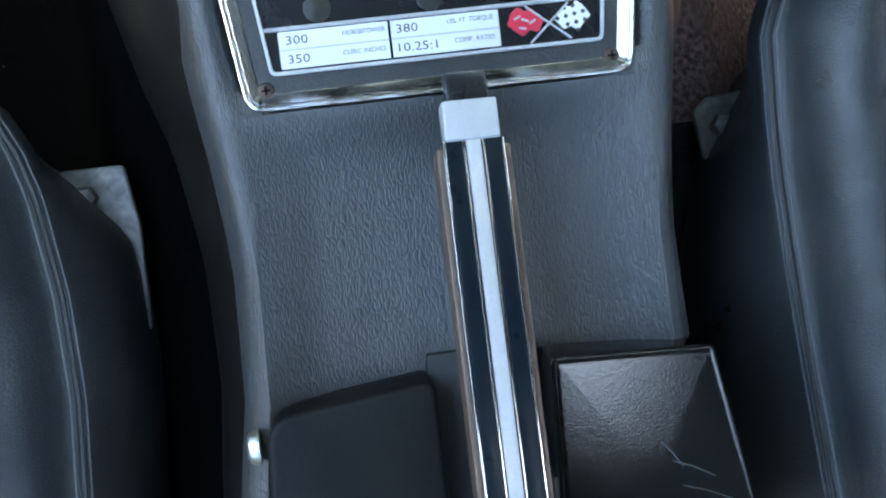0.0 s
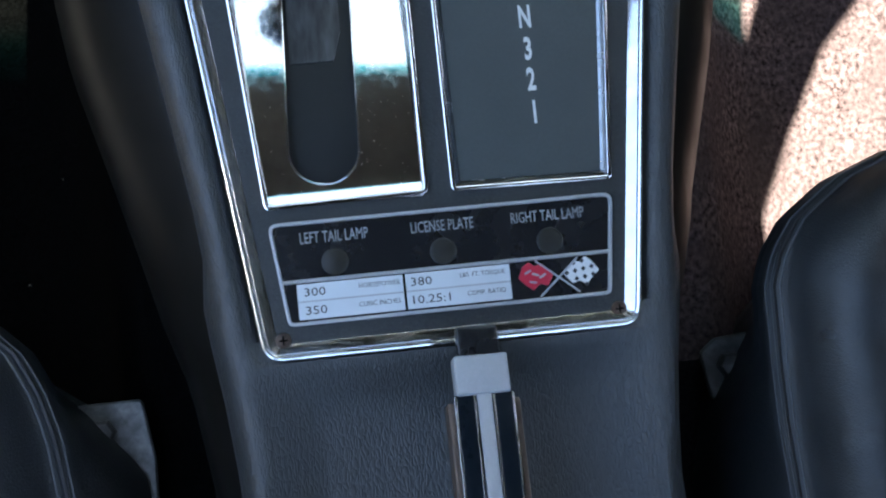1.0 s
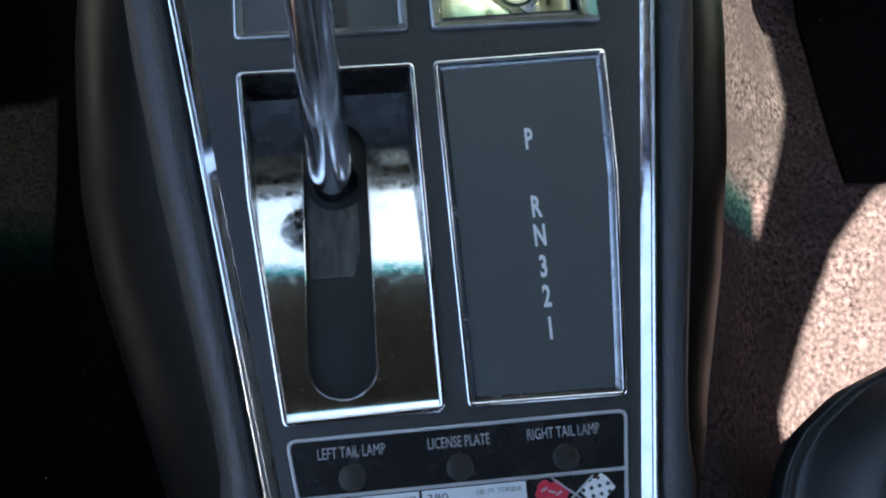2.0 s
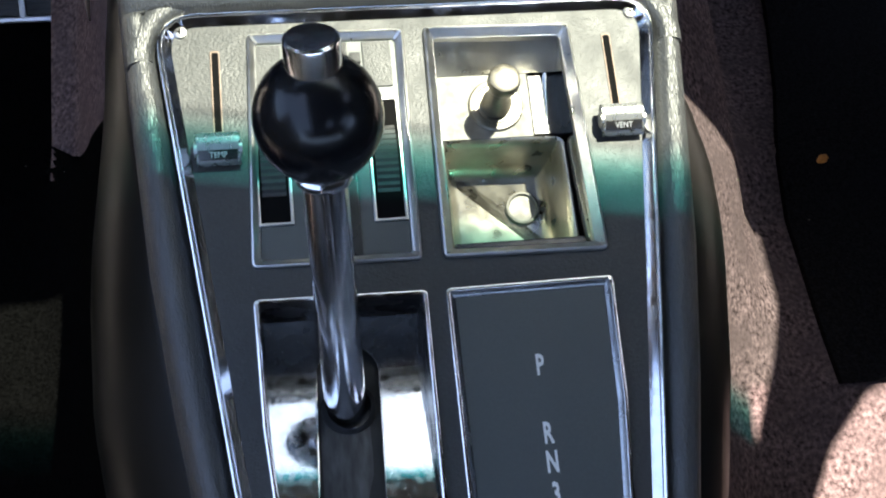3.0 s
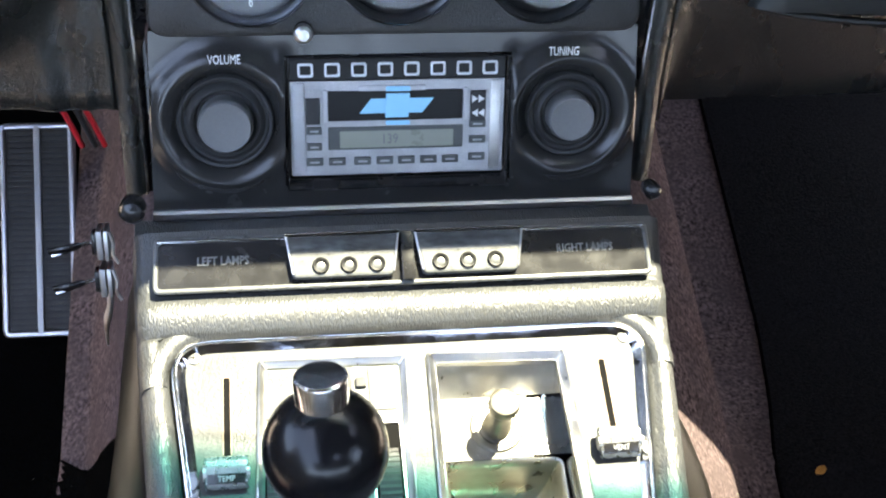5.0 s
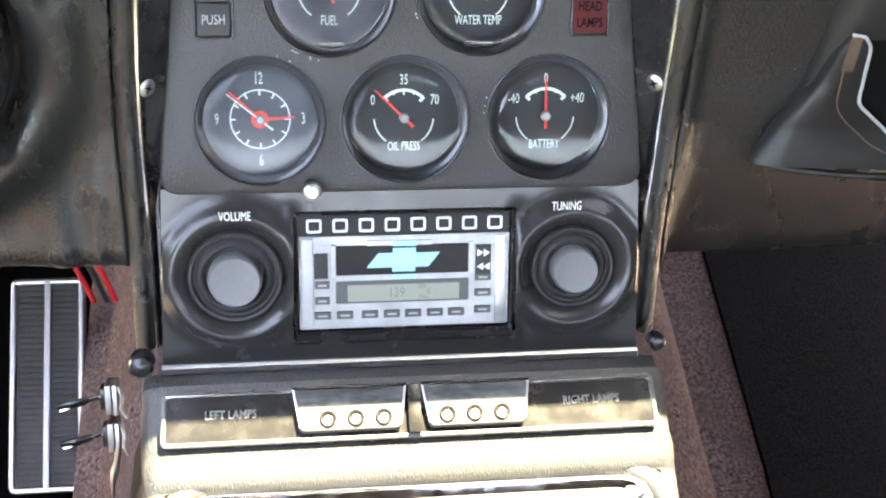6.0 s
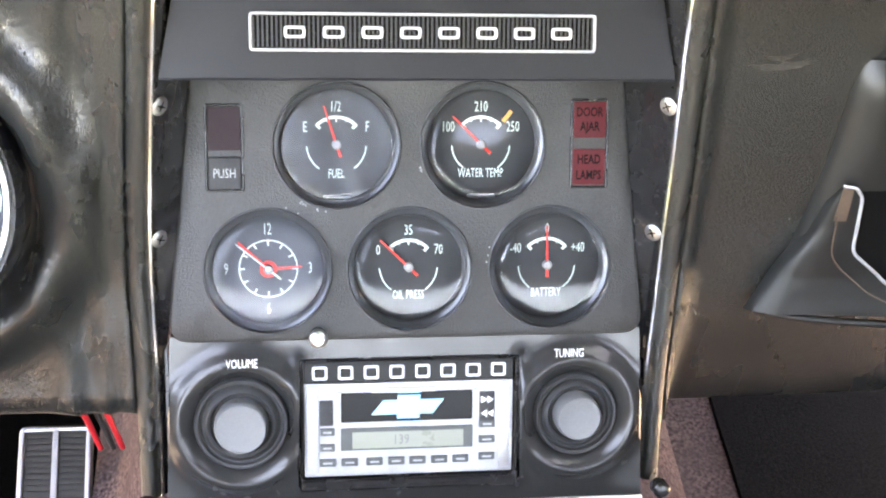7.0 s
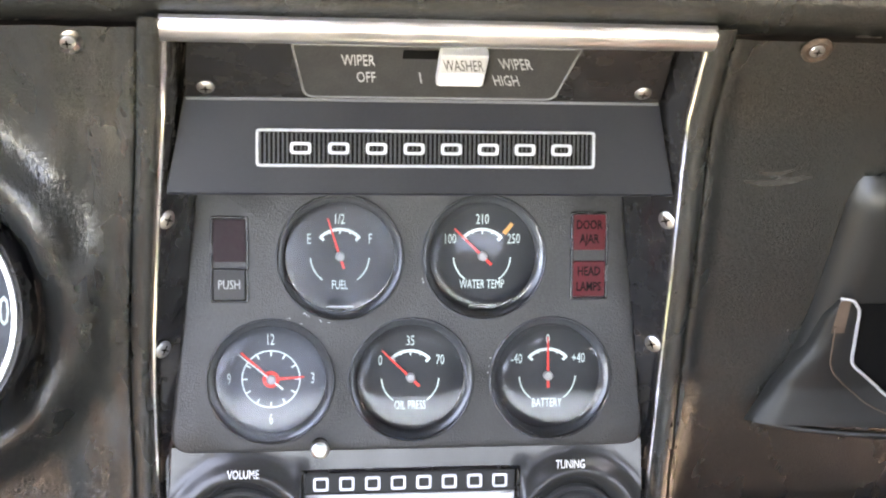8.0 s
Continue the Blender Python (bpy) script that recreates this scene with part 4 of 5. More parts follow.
def key(x, v, w, h, lab=True):
    k = part("radio_key", block(x - w / 2, v - h / 2, -2.2, x + w / 2, v + h / 2, -0.4, 0.5), PANEL, radio, "")
    if lab:
        part("key_mark", slab(rect(x - w * 0.28, v - 0.5, x + w * 0.28, v + 0.5, 0.2, 1), -0.4, -0.32, 0.02), GREY_PRINT, k)


for i, x in enumerate((-43, -31.5, -18.5, -7, 4.2, 15.8, 27)):
    key(x, -103.2, 8.6, 4.0)
for v in (-86.5, -95):
    key(-43, v, 7.6, 3.8)
for v in (-84.5, -93, -102.3):
    key(41, v, 8.6, 3.8)
part("radio_key", block(-47, -83, -2.2, -40, -69.5, -0.4, 0.5), RUBBER, radio)
search = part("seek_key", block(37, -83, -2.2, 45, -67, -0.4, 0.5), RUBBER, radio)
for dv, sgn in ((-71, 1), (-78.5, -1)):
    for dx in (-1.7, 1.7):
        part("arrow", slab([(41 + dx - 1.6 * sgn, dv - 2.0), (41 + dx + 1.6 * sgn, dv), (41 + dx - 1.6 * sgn, dv + 2.0)], -0.4, -0.2, 0.02), WHITE, search)
part("eject_mark", slab(rect(-46, -66.8, -38, -65, 0.2, 1), -2.0, -1.9, 0.02), GREY_PRINT, chassis)

# instrument cluster
cluster = thing("gauge_cluster", "black textured cluster panel carrying five round gauges", "gauge panel", STK)


def half_cluster(v):
    return 123.0 + (v + 36) / 130 * -13.5


CLU = rounded([(-half_cluster(-36.5), -36.5), (half_cluster(-36.5), -36.5), (half_cluster(104), 104), (-half_cluster(104), 104)], [11, 11, 2, 2], 6)
HOLES = [(-72, 0), (-0.5, 0), (72, 0), (-37, 63), (36.5, 63)]
bmc = bmesh.new()
vo = [bmc.verts.new((x * MM, y * MM, 0.004)) for x, y in inset(CLU, 2.0)]
edges = [bmc.edges.new((vo[i], vo[(i + 1) % len(vo)])) for i in range(len(vo))]
for hx, hy in HOLES:
    ring = [bmc.verts.new((x * MM, y * MM, 0.004)) for x, y in circle(hx, hy, 31.6, 48)]
    edges += [bmc.edges.new((ring[i], ring[(i + 1) % 48])) for i in range(48)]
bmesh.ops.triangle_fill(bmc, use_beauty=True, edges=edges)
v1 = [bmc.verts.new((x * MM, y * MM, 0.003)) for x, y in inset(CLU, 0.6)]
v2 = [bmc.verts.new((x * MM, y * MM, 0.0)) for x, y in CLU]
v3 = [bmc.verts.new((x * MM, y * MM, -0.012)) for x, y in CLU]
for a, b in ((vo, v1), (v1, v2), (v2, v3)):
    for i in range(len(a)):
        bmc.faces.new((a[i], a[(i + 1) % len(a)], b[(i + 1) % len(a)], b[i]))
panel = part("panel", bmc, CLUSTER, cluster, "black textured panel", smooth=50)
# paint chipped off round the gauges
chip_rng = random.Random(3)
for cx, cy, a0, a1, n in ((-37, 63, 236, 260, 7), (-72, 0, 55, 75, 3), (36.5, 63, 198, 204, 2), (72, 0, 160, 180, 4)):
    for i in range(n):
        a, d = radians(chip_rng.uniform(a0, a1)), chip_rng.uniform(33.1, 33.9)
        w, l = chip_rng.uniform(0.12, 0.25), chip_rng.uniform(0.2, 0.55)
        part("chip", slab(rounded([(-l, -w), (l, -w * 0.5), (l * 0.7, w), (-l * 0.8, w * 0.8)], 0.1, 1), 0, 0.08, 0.02), WHITE, panel, "", pose((cx + d * math.cos(a)) * MM, (cy + d * math.sin(a)) * MM, 4.02 * MM, 0, 0, math.degrees(a) + 90 + chip_rng.uniform(-40, 40)), smooth=0)


def arc(parent, r0, r1, a0, a1, z, mat, n=24, name="dial_arc"):
    pts = [(math.cos(radians(a0 + (a1 - a0) * i / n)), math.sin(radians(a0 + (a1 - a0) * i / n))) for i in range(n + 1)]
    bm = bmesh.new()
    rows = [[bm.verts.new((r * x * MM, r * y * MM, z * MM)) for x, y in pts] for r in (r0, r1)]
    for i in range(n):
        bm.faces.new((rows[0][i], rows[0][i + 1], rows[1][i + 1], rows[1][i]))
    return part(name, bm, mat, parent, "", smooth=0)


def tick(parent, a, r0, r1, w, z, mat):
    c, s = math.cos(radians(a)), math.sin(radians(a))
    pts = [(r0 * c - w * s, r0 * s + w * c), (r0 * c + w * s, r0 * s - w * c), (r1 * c + w * s, r1 * s - w * c), (r1 * c - w * s, r1 * s + w * c)]
    return part("tick", slab(pts, z, z + 0.08, 0.01), mat, parent, "", smooth=0)


def needle(parent, a, length, tail, w, z, mat, tipw=0.5):
    c, s = math.cos(radians(a)), math.sin(radians(a))
    pts = [(-tail * c - w * s, -tail * s + w * c), (-tail * c + w * s, -tail * s - w * c), (length * c + w * tipw * s, length * s - w * tipw * c), (length * c - w * tipw * s, length * s + w * tipw * c)]
    return part("needle", slab(pts, z, z + 0.35, 0.08), mat, parent, "red needle", smooth=0)


def gauge(x, v, label, dial_mat, hazed=False):
    g = thing("gauge", label, "gauge", STK @ pose(x * MM, v * MM, 4 * MM), group="round gauges")
    part("bezel", lathe([(32.2, -6), (32.6, -0.6), (32.4, 0.6), (31.8, 1.0), (31.3, 0.4), (31.0, -1.6), (29.0, -2.2), (27.9, -3.4), (27.6, -9)], 64, caps=(False, False)), BEZEL, g, "thin black bezel ring", smooth=50)
    dial = part("dial", lathe([(31.0, -9.4), (31.0, -8.4), (0.02, -8.4)], 48, caps=(True, True)), dial_mat, g, "matte dial face")
    side = part("lens_wall", lathe([(31.2, 0.6), (31.1, 3.0), (30.7, 6.0), (30.0, 8.6), (28.9, 10.6), (27.4, 11.9)], 64), WALL_GLASS, g, "smoked flank of the bubble lens", smooth=80)
    side.visible_shadow = False
    pane = part("glass", lathe([(27.4, 11.9), (26.2, 12.3), (24, 12.6), (20, 12.75), (12, 12.9), (0.02, 13.0)], 64, caps=(False, True)), HAZY_GLASS if hazed else GLASS, g, "domed hazy clear lens" if hazed else "domed clear lens", smooth=80)
    pane.visible_shadow = False
    part("hub", lathe([(2.4, -8.4), (2.4, -5.2), (1.7, -4.8), (1.4, -5.4), (0.02, -5.4)], 20, caps=(True, True)), STEEL, g, "small bright hub")
    return g, dial


GZ = -8.32


def meter(x, v, label, left, mid, right, title, angle, hazed=False):
    g, dial = gauge(x, v, label, DIAL, hazed)
    arc(dial, 13.0, 14.6, 45, 135, GZ, GREEN_PRINT)
    for a in (45, 67, 90, 113, 135):
        tick(dial, a, 11.4 if a in (45, 135, 90) else 12.4, 14.4, 0.75 if a in (45, 135) else 0.4, GZ, GREEN_PRINT)
    for a0, a1 in ((183, 234), (306, 357)):
        arc(dial, 14.6, 15.3, a0, a1, GZ, GREEN_PRINT)
    for text, tx, ty in ((left, -15.6 if len(left) < 3 else -16.5, 9.0), (mid, 0, 19.2), (right, 15.6 if len(right) < 3 else 16.5, 9.0)):
        words(text, 5.2, GREEN_PRINT, dial, tx, ty, GZ, wide=0.62, depth=0.06, name="numeral")
    words(title, 4.6, GREEN_PRINT, dial, 0, -14.6, GZ, wide=0.58, depth=0.06, name="numeral")
    needle(g, angle, 20.5, 6.5, 0.75, -6.6, RED)
    return g, dial


fuel = meter(-37, 63, "black fuel gauge with pale markings and red needle", "E", "1/2", "F", "FUEL", 108, True)
temp = meter(36.5, 63, "black water temperature gauge with pale markings and red needle", "100", "210", "250", "WATER TEMP", 136)
part("orange_mark", slab([(10.5, 12.2), (12.2, 10.9), (16.4, 16.2), (14.8, 17.4)], GZ, GZ + 0.1, 0.02), ORANGE, temp[1], "orange limit mark")
oil = meter(-0.5, 0, "black oil pressure gauge with pale markings and red needle", "0", "35", "70", "OIL PRESS", 136)
meter(72, 0, "black battery gauge with pale markings and red needle", "-40", "0", "+40", "BATTERY", 91)
for g, _ in (fuel, temp):
    part("lower_lug", block(-7, -27.4, -8.4, 7, -25.6, -6.0, 0.5), CLEAR_GREY, g)

clock, cdial = gauge(-72, 0, "black clock with pale ring and red pointers", DIAL_BLUE, True)
arc(cdial, 14.3, 15.0, 0, 360, GZ, GREEN_PRINT, 64)
for i in range(12):
    tick(cdial, i * 30, 11.9, 14.4, 0.42, GZ, GREEN_PRINT)
for text, tx, ty in (("12", 0, 20.6), ("3", 21.2, 0.3), ("6", 0, -20.6), ("9", -21.2, 0.3)):
    words(text, 5.8, GREEN_PRINT, cdial, tx, ty, GZ, wide=0.55, depth=0.06, name="numeral")
part("hand_disc", lathe([(4.4, -7.6), (4.4, -7.2), (0.02, -7.2)], 24, caps=(True, True)), RED, clock, "red hand disc")
needle(clock, 4, 17.0, 0, 0.9, -7.0, RED)
needle(clock, 137, 20.5, 0, 0.95, -6.6, RED)
needle(clock, 141, 21, 8.0, 0.5, -6.0, GREEN_PRINT)

setter = thing("clock_setter", "small clear clock setting knob with a black stem", "knob", STK @ pose(-47.5 * MM, -33 * MM, 4 * MM))
part("stem", lathe([(4.2, -4), (4.2, 4), (3.8, 5)], 20, caps=(True, True)), RUBBER, setter)
part("crystal", lathe([(3.0, 4), (4.6, 5.5), (4.9, 9), (4.3, 11.5), (2.8, 12.6), (0.02, 12.8)], 12, caps=(True, True)), CHROME_WORN, setter, "faceted bright cap", smooth=20)

push = part("push_switch", ring_frame(rect(-9.5, -21.5, 9.5, 22, 1, 2), rect(-8.3, -20.3, 8.3, 20.8, 0.8, 2), -1, 1.4, 0.4), GLOSS, cluster, "black push switch below a dark warning lens", pose(-92.3 * MM, 62 * MM, 4 * MM))
part("dark_lens", slab(rect(-8, -1, 8, 20.4, 0.8, 2), -1, 0.8, 0.4), material("dark_red_lens", (0.02, 0.006, 0.01), 0.4, spec=0.15, stain=0.4, stain_scale=200, bump=0.3, bump_scale=500), push, "dark lens")
part("gap", slab(rect(-8.3, -20.5, 8.3, 20.6, 0.8, 2), -1, -0.2, 0.1), DARK, push)
part("push_key", block(-8, -20, -1, 8, -4.2, 3.0, 1.0, 3), RUBBER, push, "black push key")
words("PUSH", 4.6, GREY_PRINT, push, 0, -12, 3.05, wide=0.72, depth=0.1)

warn = part("warning_lamp", ring_frame(rect(-9.8, -22.5, 9.8, 23, 1, 2), rect(-8.7, -21.3, 8.7, 21.8, 0.8, 2), -1, 1.4, 0.4), GLOSS, cluster, "two deep red warning lenses in a black frame", pose(91 * MM, 63.5 * MM, 4 * MM))
part("backing", slab(rect(-9, -22, 9, 22.5, 0.8, 2), -1, -0.2, 0.1), GLOSS, warn)
for v0, text in ((3.2, "DOOR\nAJAR"), (-20.8, "HEAD\nLAMPS")):
    lens = part("red_lens", slab(rect(-8.5, v0, 8.5, v0 + 18.4, 0.8, 2), -0.4, 1.0, 0.4), RED_LENS, warn, "deep red lens")
    for line, dv in zip(text.split("\n"), (13.2, 5.2)):
        words(line, 4.8, DARK, warn, 0, v0 + dv, 1.04, wide=0.7, depth=0.12, weight=0.02)

# hood over the gauges with the nameplate, in the stack's frame
HOOD = STK @ pose(0, 97 * MM, 60 * MM, 0, 0, 0)
hood = thing("cluster_hood", "satin black hood over the gauges carrying a ribbed nameplate", "hood", HOOD)
hood_bm = bmesh.new()
loops([[(-117.5, 0, 0), (117.5, 0, 0), (109, 44, 1), (-109, 44, 1)], [(-117.5, 0.2, -1.5), (117.5, 0.2, -1.5), (109, 44, -2), (-109, 44, -2)],
       [(-112, 2, -66), (112, 2, -66), (106, 44, -66), (-106, 44, -66)]], hood_bm, True, True)
bmesh.ops.bevel(hood_bm, geom=[e for e in hood_bm.edges], offset=0.0008, segments=2, affect="EDGES")
part("body", hood_bm, HOODM, hood, "satin black body")
part("lower_lip", tube([(-117.2, 0.2, 0.2), (0, 0.2, 0.3), (117.2, 0.2, 0.2)], 0.5, 8), HOODM, hood)
name_o = rect(-77.5, 12.6, 78.5, 29.8, 2.2, 4)
plate = part("nameplate", slab(name_o, 0.4, 1.6, 0.4), DARK, hood, "ribbed black nameplate with eight silver blocks")
part("nameplate_frame", ring_frame(name_o, inset(name_o, 1.3), 0.6, 2.6, 0.5), GREY_PRINT, plate, "silver frame")
for i in range(76):
    x = -75.6 + i * 2.03
    part("rib", block(x - 0.42, 14.2, 1.5, x + 0.42, 28.2, 2.1, 0), RUBBER, plate, smooth=0)
for i in range(8):
    cx = -57.5 + i * 17.15
    part("silver_block", ring_frame(rect(cx - 4.8, 18.4, cx + 4.8, 23.8, 1.8, 3), rect(cx - 3.4, 19.7, cx + 3.4, 22.5, 0.9, 3), 1.6, 3.0, 0.3), SILVER, plate)

# wiper switch panel above the hood
WIP = STK @ pose(0, 140 * MM, 62 * MM, 55, 0, 0)
wiper = thing("wiper_switch", "black wiper switch panel with white lettering and a bright washer button", "switch panel", WIP)
part("panel", slab(rounded([(-109, 0), (109, 0), (105, 44), (-105, 44)], 2, 3), -4, 0, 0.5), GLOSS, wiper, "black upper panel")
part("lower_rule", tube([(-108, 0.4, 0.4), (108, 0.4, 0.4)], 0.7, 8), KNOB, wiper)
SWI = rounded([(-56, 3), (58, 3), (64, 40), (-62, 40)], [6, 6, 1, 1], 5)
part("switch_plate", slab(inset(SWI, 0.6), 0, 1.0, 0.5), RUBBER, wiper, "black switch plate")
part("plate_edge", ring_frame(SWI, inset(SWI, 0.9), 0, 1.5, 0.4), DIM_PRINT, wiper, "dull grey edge")
for text, x, v in (("WIPER", -33, 29.5), ("OFF", -29, 18), ("WIPER", 36, 28.5), ("HIGH", 33.5, 17), ("I", -5, 18)):
    words(text, 7.4, GREY_PRINT, wiper, x, v, 1.1, wide=0.46 if len(text) > 1 else 0.6, depth=0.15, shear=-0.0036 * (x + 62))
part("slide_track", slab(rect(-14, 31, 8, 37, 0.6, 2), 1.0, 1.1, 0.02), DARK, wiper)
btn = part("washer_button", block(1.5, 18.5, 0.5, 22.5, 39.5, 6, 1.2, 3), SILVER, wiper, "bright washer button")
part("lower_half", slab(rect(2.6, 19.4, 21.4, 27.6, 1, 2), 5.6, 6.5, 0.3), WHITE, btn, "white lower half")
words("WASHER", 7.6, INK, btn, 12.0, 33.2, 6.1, wide=0.4, depth=0.1, shear=-0.22)
for x in (-99, 99):
    screw(wiper, x, 8, 0, 4.0)


# ---- dash, floor, seats, roof ----
def dash_line(v):
    """Half width of the opening and its height out of the stack's plane."""
    hw = lerp_table([(-125, 131), (-60, 130.5), (-6, 130.5), (24, 129), (54, 126), (82, 123), (108, 120), (133, 117), (161, 112.5), (170, 111)], v)
    w = lerp_table([(-125, -22), (-60, -12), (-37, -5), (-6, 3), (24, 16), (54, 34), (82, 50), (108, 65), (133, 82), (161, 116), (170, 128)], v)
    return hw, w


VS = [-125, -110, -90, -70, -50, -37, -20, -6, 10, 24, 40, 54, 68, 82, 95, 108, 120, 133, 147, 161, 168]
VS_FINE = [-80, -78.5, -74, -66, -56] + list(range(-50, 169, 5))
ROLL = [(0, -26), (0, -2), (0.5, 2.0), (1.8, 4.6), (4.2, 6.2), (6.6, 5.6), (8.6, 4.0), (10.0, 1.8), (10.5, -5), (10.8, -20)]
SPREAD = [(10.6, -10), (10.7, 0.4), (11.6, 1.6), (13.4, 1.7), (15.5, 0.8), (18, -0.8)] + [(d, -2.2 - d * 0.03) for d in range(21, 262, 4)] + [(300, -22), (420, -30)]


def dash_side(sgn):
    rows = []
    for v in VS_FINE if sgn < 0 else [-95, -93.5, -90] + VS_FINE[2:]:
        hw, w = dash_line(v)
        row = []
        for dx, dz in SPREAD:
            h = w + dz
            if sgn < 0:
                # cowl that swells round the speedometer
                d = math.hypot(hw + dx - 242, v - 43)
                swell = 24 * math.exp(-((max(d, 66) - 80) / 12) ** 2)
                h += swell if d > 66 else swell - 30 * min(1.0, (66 - d) / 5)
                h += 5.0 * math.exp(-((dx - 25 - 2.0 * math.sin(v * 0.045)) / 4.5) ** 2) + 6.0 * math.exp(-((dx - 47 - 4.0 * math.sin(v * 0.03 + 1)) / 8.5) ** 2)
            else:
                # the passenger side is bent under, so that it darkens towards its lower edge
                h -= 0.0032 * max(0.0, 16 - v) ** 2 * min(1.0, max(0.0, (dx - 12) / 14))
            if v < (-77 if sgn < 0 else -92):
                h -= 10
            row.append((sgn * (hw + dx), v, h))
        rows.append(row)
    return rows


for sgn, nm in ((-1, "left"), (1, "right")):
    ob = solo("dash_panel", sheet(dash_side(sgn), 14, (0, 0, -1)), DASH, "black grained vinyl dash panel with a rolled edge beside the gauges", "dashboard", STK, kind="structure", smooth=70)
    roll = [[(sgn * (dash_line(v)[0] + dx), v, dash_line(v)[1] + dz) for dx, dz in ROLL] for v in VS]
    solo("dash_roll", sheet(roll, 3, (0, 0, -1)), DASH, "rolled black vinyl edge beside the gauge opening", "dashboard", STK, kind="structure", smooth=70)
    path = [(sgn * (dash_line(v)[0] - 0.6), v, dash_line(v)[1] + 0.6) for v in VS]
    solo("trim", tube(path, 1.35, 8), BRIGHT, "thin chrome edging along the gauge opening", "trim", STK, kind="structure")
    wall = []
    for v in VS:
        hw, w = dash_line(v)
        inner = half_cluster(min(v, 100)) if v > -37 else 125.5
        wall.append([(sgn * (hw - 0.8), v, w - 1), (sgn * (hw - 2.0), v, w - 4), (sgn * (inner + 0.5), v, min(w - 6, 6)), (sgn * (inner + 0.3), v, -12)])
    solo("side_panel", sheet(wall, 1.5, (-sgn, 0, 0)), GLOSS, "black inner side panel of the gauge opening", "side panel", STK, kind="structure", smooth=40)
    for px, pv, pw, tilt in ((124.8, 18.5, 9.5, (-0.7, -0.3, 0.65)), (118.8, 85, 47, (-0.75, -0.3, 0.6))):
        n = Vector((tilt[0] * sgn, tilt[1], tilt[2])).normalized()
        spot = Matrix.Translation((Vector((sgn * px, pv, pw)) + n * 0.8) * MM) @ n.to_track_quat("Z", "Y").to_matrix().to_4x4()
        holder = thing("trim_screw", "cross-head chrome screw in the black side panel", "screw", STK @ spot, group="side panel screws")
        screw(holder, 0, 0, -0.4, 4.6)

# pale rubbed mark in the passenger side's vinyl
MARK = material("rubbed_vinyl", (0.03, 0.029, 0.027), 0.45, grain=0.5, grain_scale=500, bump=0.4, bump_scale=700)
mark = thing("scuff_mark", "pale rubbed scuff in the black dash vinyl", "scuff", STK)
for x0, v0, x1, v1, w in ((152, 104.0, 186, 106.5, 1.5), (158, 108.5, 176, 110.0, 1.0), (168, 106.6, 182, 107.4, 0.7)):
    rows = []
    for i in range(13):
        t = i / 12
        x, v, k = x0 + (x1 - x0) * t, v0 + (v1 - v0) * t - 1.6 * math.sin(math.pi * t), w * math.sin(math.pi * min(0.98, max(0.02, t))) ** 0.7 * (1 + 0.3 * math.sin(i * 2.3))
        rows.append([(x, v + s * k, dash_line(v + s * k)[1] - 2.2 - (x - dash_line(v)[0]) * 0.03 + 0.3) for s in (-1, 0, 1)])
    part("rubbed_streak", sheet(rows, 0.25), MARK, mark, "", smooth=60)

# crash pad over the top
pad = []
for x in range(-560, 561, 40):
    pad.append([(x, 169, 112), (x, 172, 128), (x, 180, 138), (x, 194, 138), (x, 234, 66), (x, 264, -60), (x, 264, -220)])
solo("dash_top", sheet(pad, 12, (0, 0, -1)), DASH, "black padded dash top", "dashboard", STK, kind="structure", smooth=70)
solo("trim", sheet([[(x, 160, 121), (x, 161, 124.5), (x, 163, 126.5), (x, 166, 127.6), (x, 168.5, 127.4), (x, 170, 126)] for x in (-113, -60, 0, 60, 113)], 2), SATIN, "bright chrome strip over the wiper switch", "trim", STK, kind="structure")

# speedometer at the far left
speedo = thing("speedometer", "round speedometer with a bright ring and white numerals", "gauge", STK @ pose(-242 * MM, 43 * MM, 58 * MM))
part("bezel", lathe([(64, -20), (64, 0), (62, 4), (59, 3), (57, -6), (56, -12)], 64), GLOSS, speedo)
part("bright_ring", lathe([(60.5, 1), (59.5, 5.2), (57.5, 5.0), (56.5, 1)], 64), CHROME_WORN, speedo)
part("dial", lathe([(57, -14), (57, -12), (0.02, -12)], 48, caps=(True, True)), DIAL_BLUE, speedo)
words("60", 14, GREEN_PRINT, speedo, 48, 0, -11.9, wide=0.5, depth=0.1, name="numeral")
arc(speedo, 55, 56, 0, 360, -11.8, GREEN_PRINT, 64)
sg = part("glass", lathe([(57, 0), (30, 3), (0.02, 4)], 48, caps=(False, True)), GLASS, speedo)
sg.visible_shadow = False

# map pocket on the passenger side
pocket = thing("dash_pocket", "black vinyl map pocket with a stitched worn edge on the dash", "pocket", STK)


def dash_w(v):
    return dash_line(v)[1] - 7


LEFT_EDGE = [(-26, 187), (0, 196), (33, 203), (67, 205), (107, 206), (112, 210)]
PIPE = [(-60, 420), (-31, 300), (-11, 253), (2, 236), (9, 228), (30, 225), (40, 223), (44, 218)]
FLAP_EDGE = [(-26, 184), (0, 195), (19, 205), (36, 209), (44, 213)]
rows = []
for i in range(29):
    v = -26 + i * 4.75
    fall = max(0.0, (v - 90) / 17.0) ** 1.6 * 9
    rows.append([(lerp_table(LEFT_EDGE, v) + d, v, dash_w(v) + z - fall) for d, z in ((-2, -14), (0, -4), (1.5, 3), (4, 9), (8, 13), (13, 15.5), (19, 16.5), (30, 16.5), (60, 16), (220, 12))])
part("body", sheet(rows, 4), POCKET, pocket, "padded vinyl pocket", smooth=70)
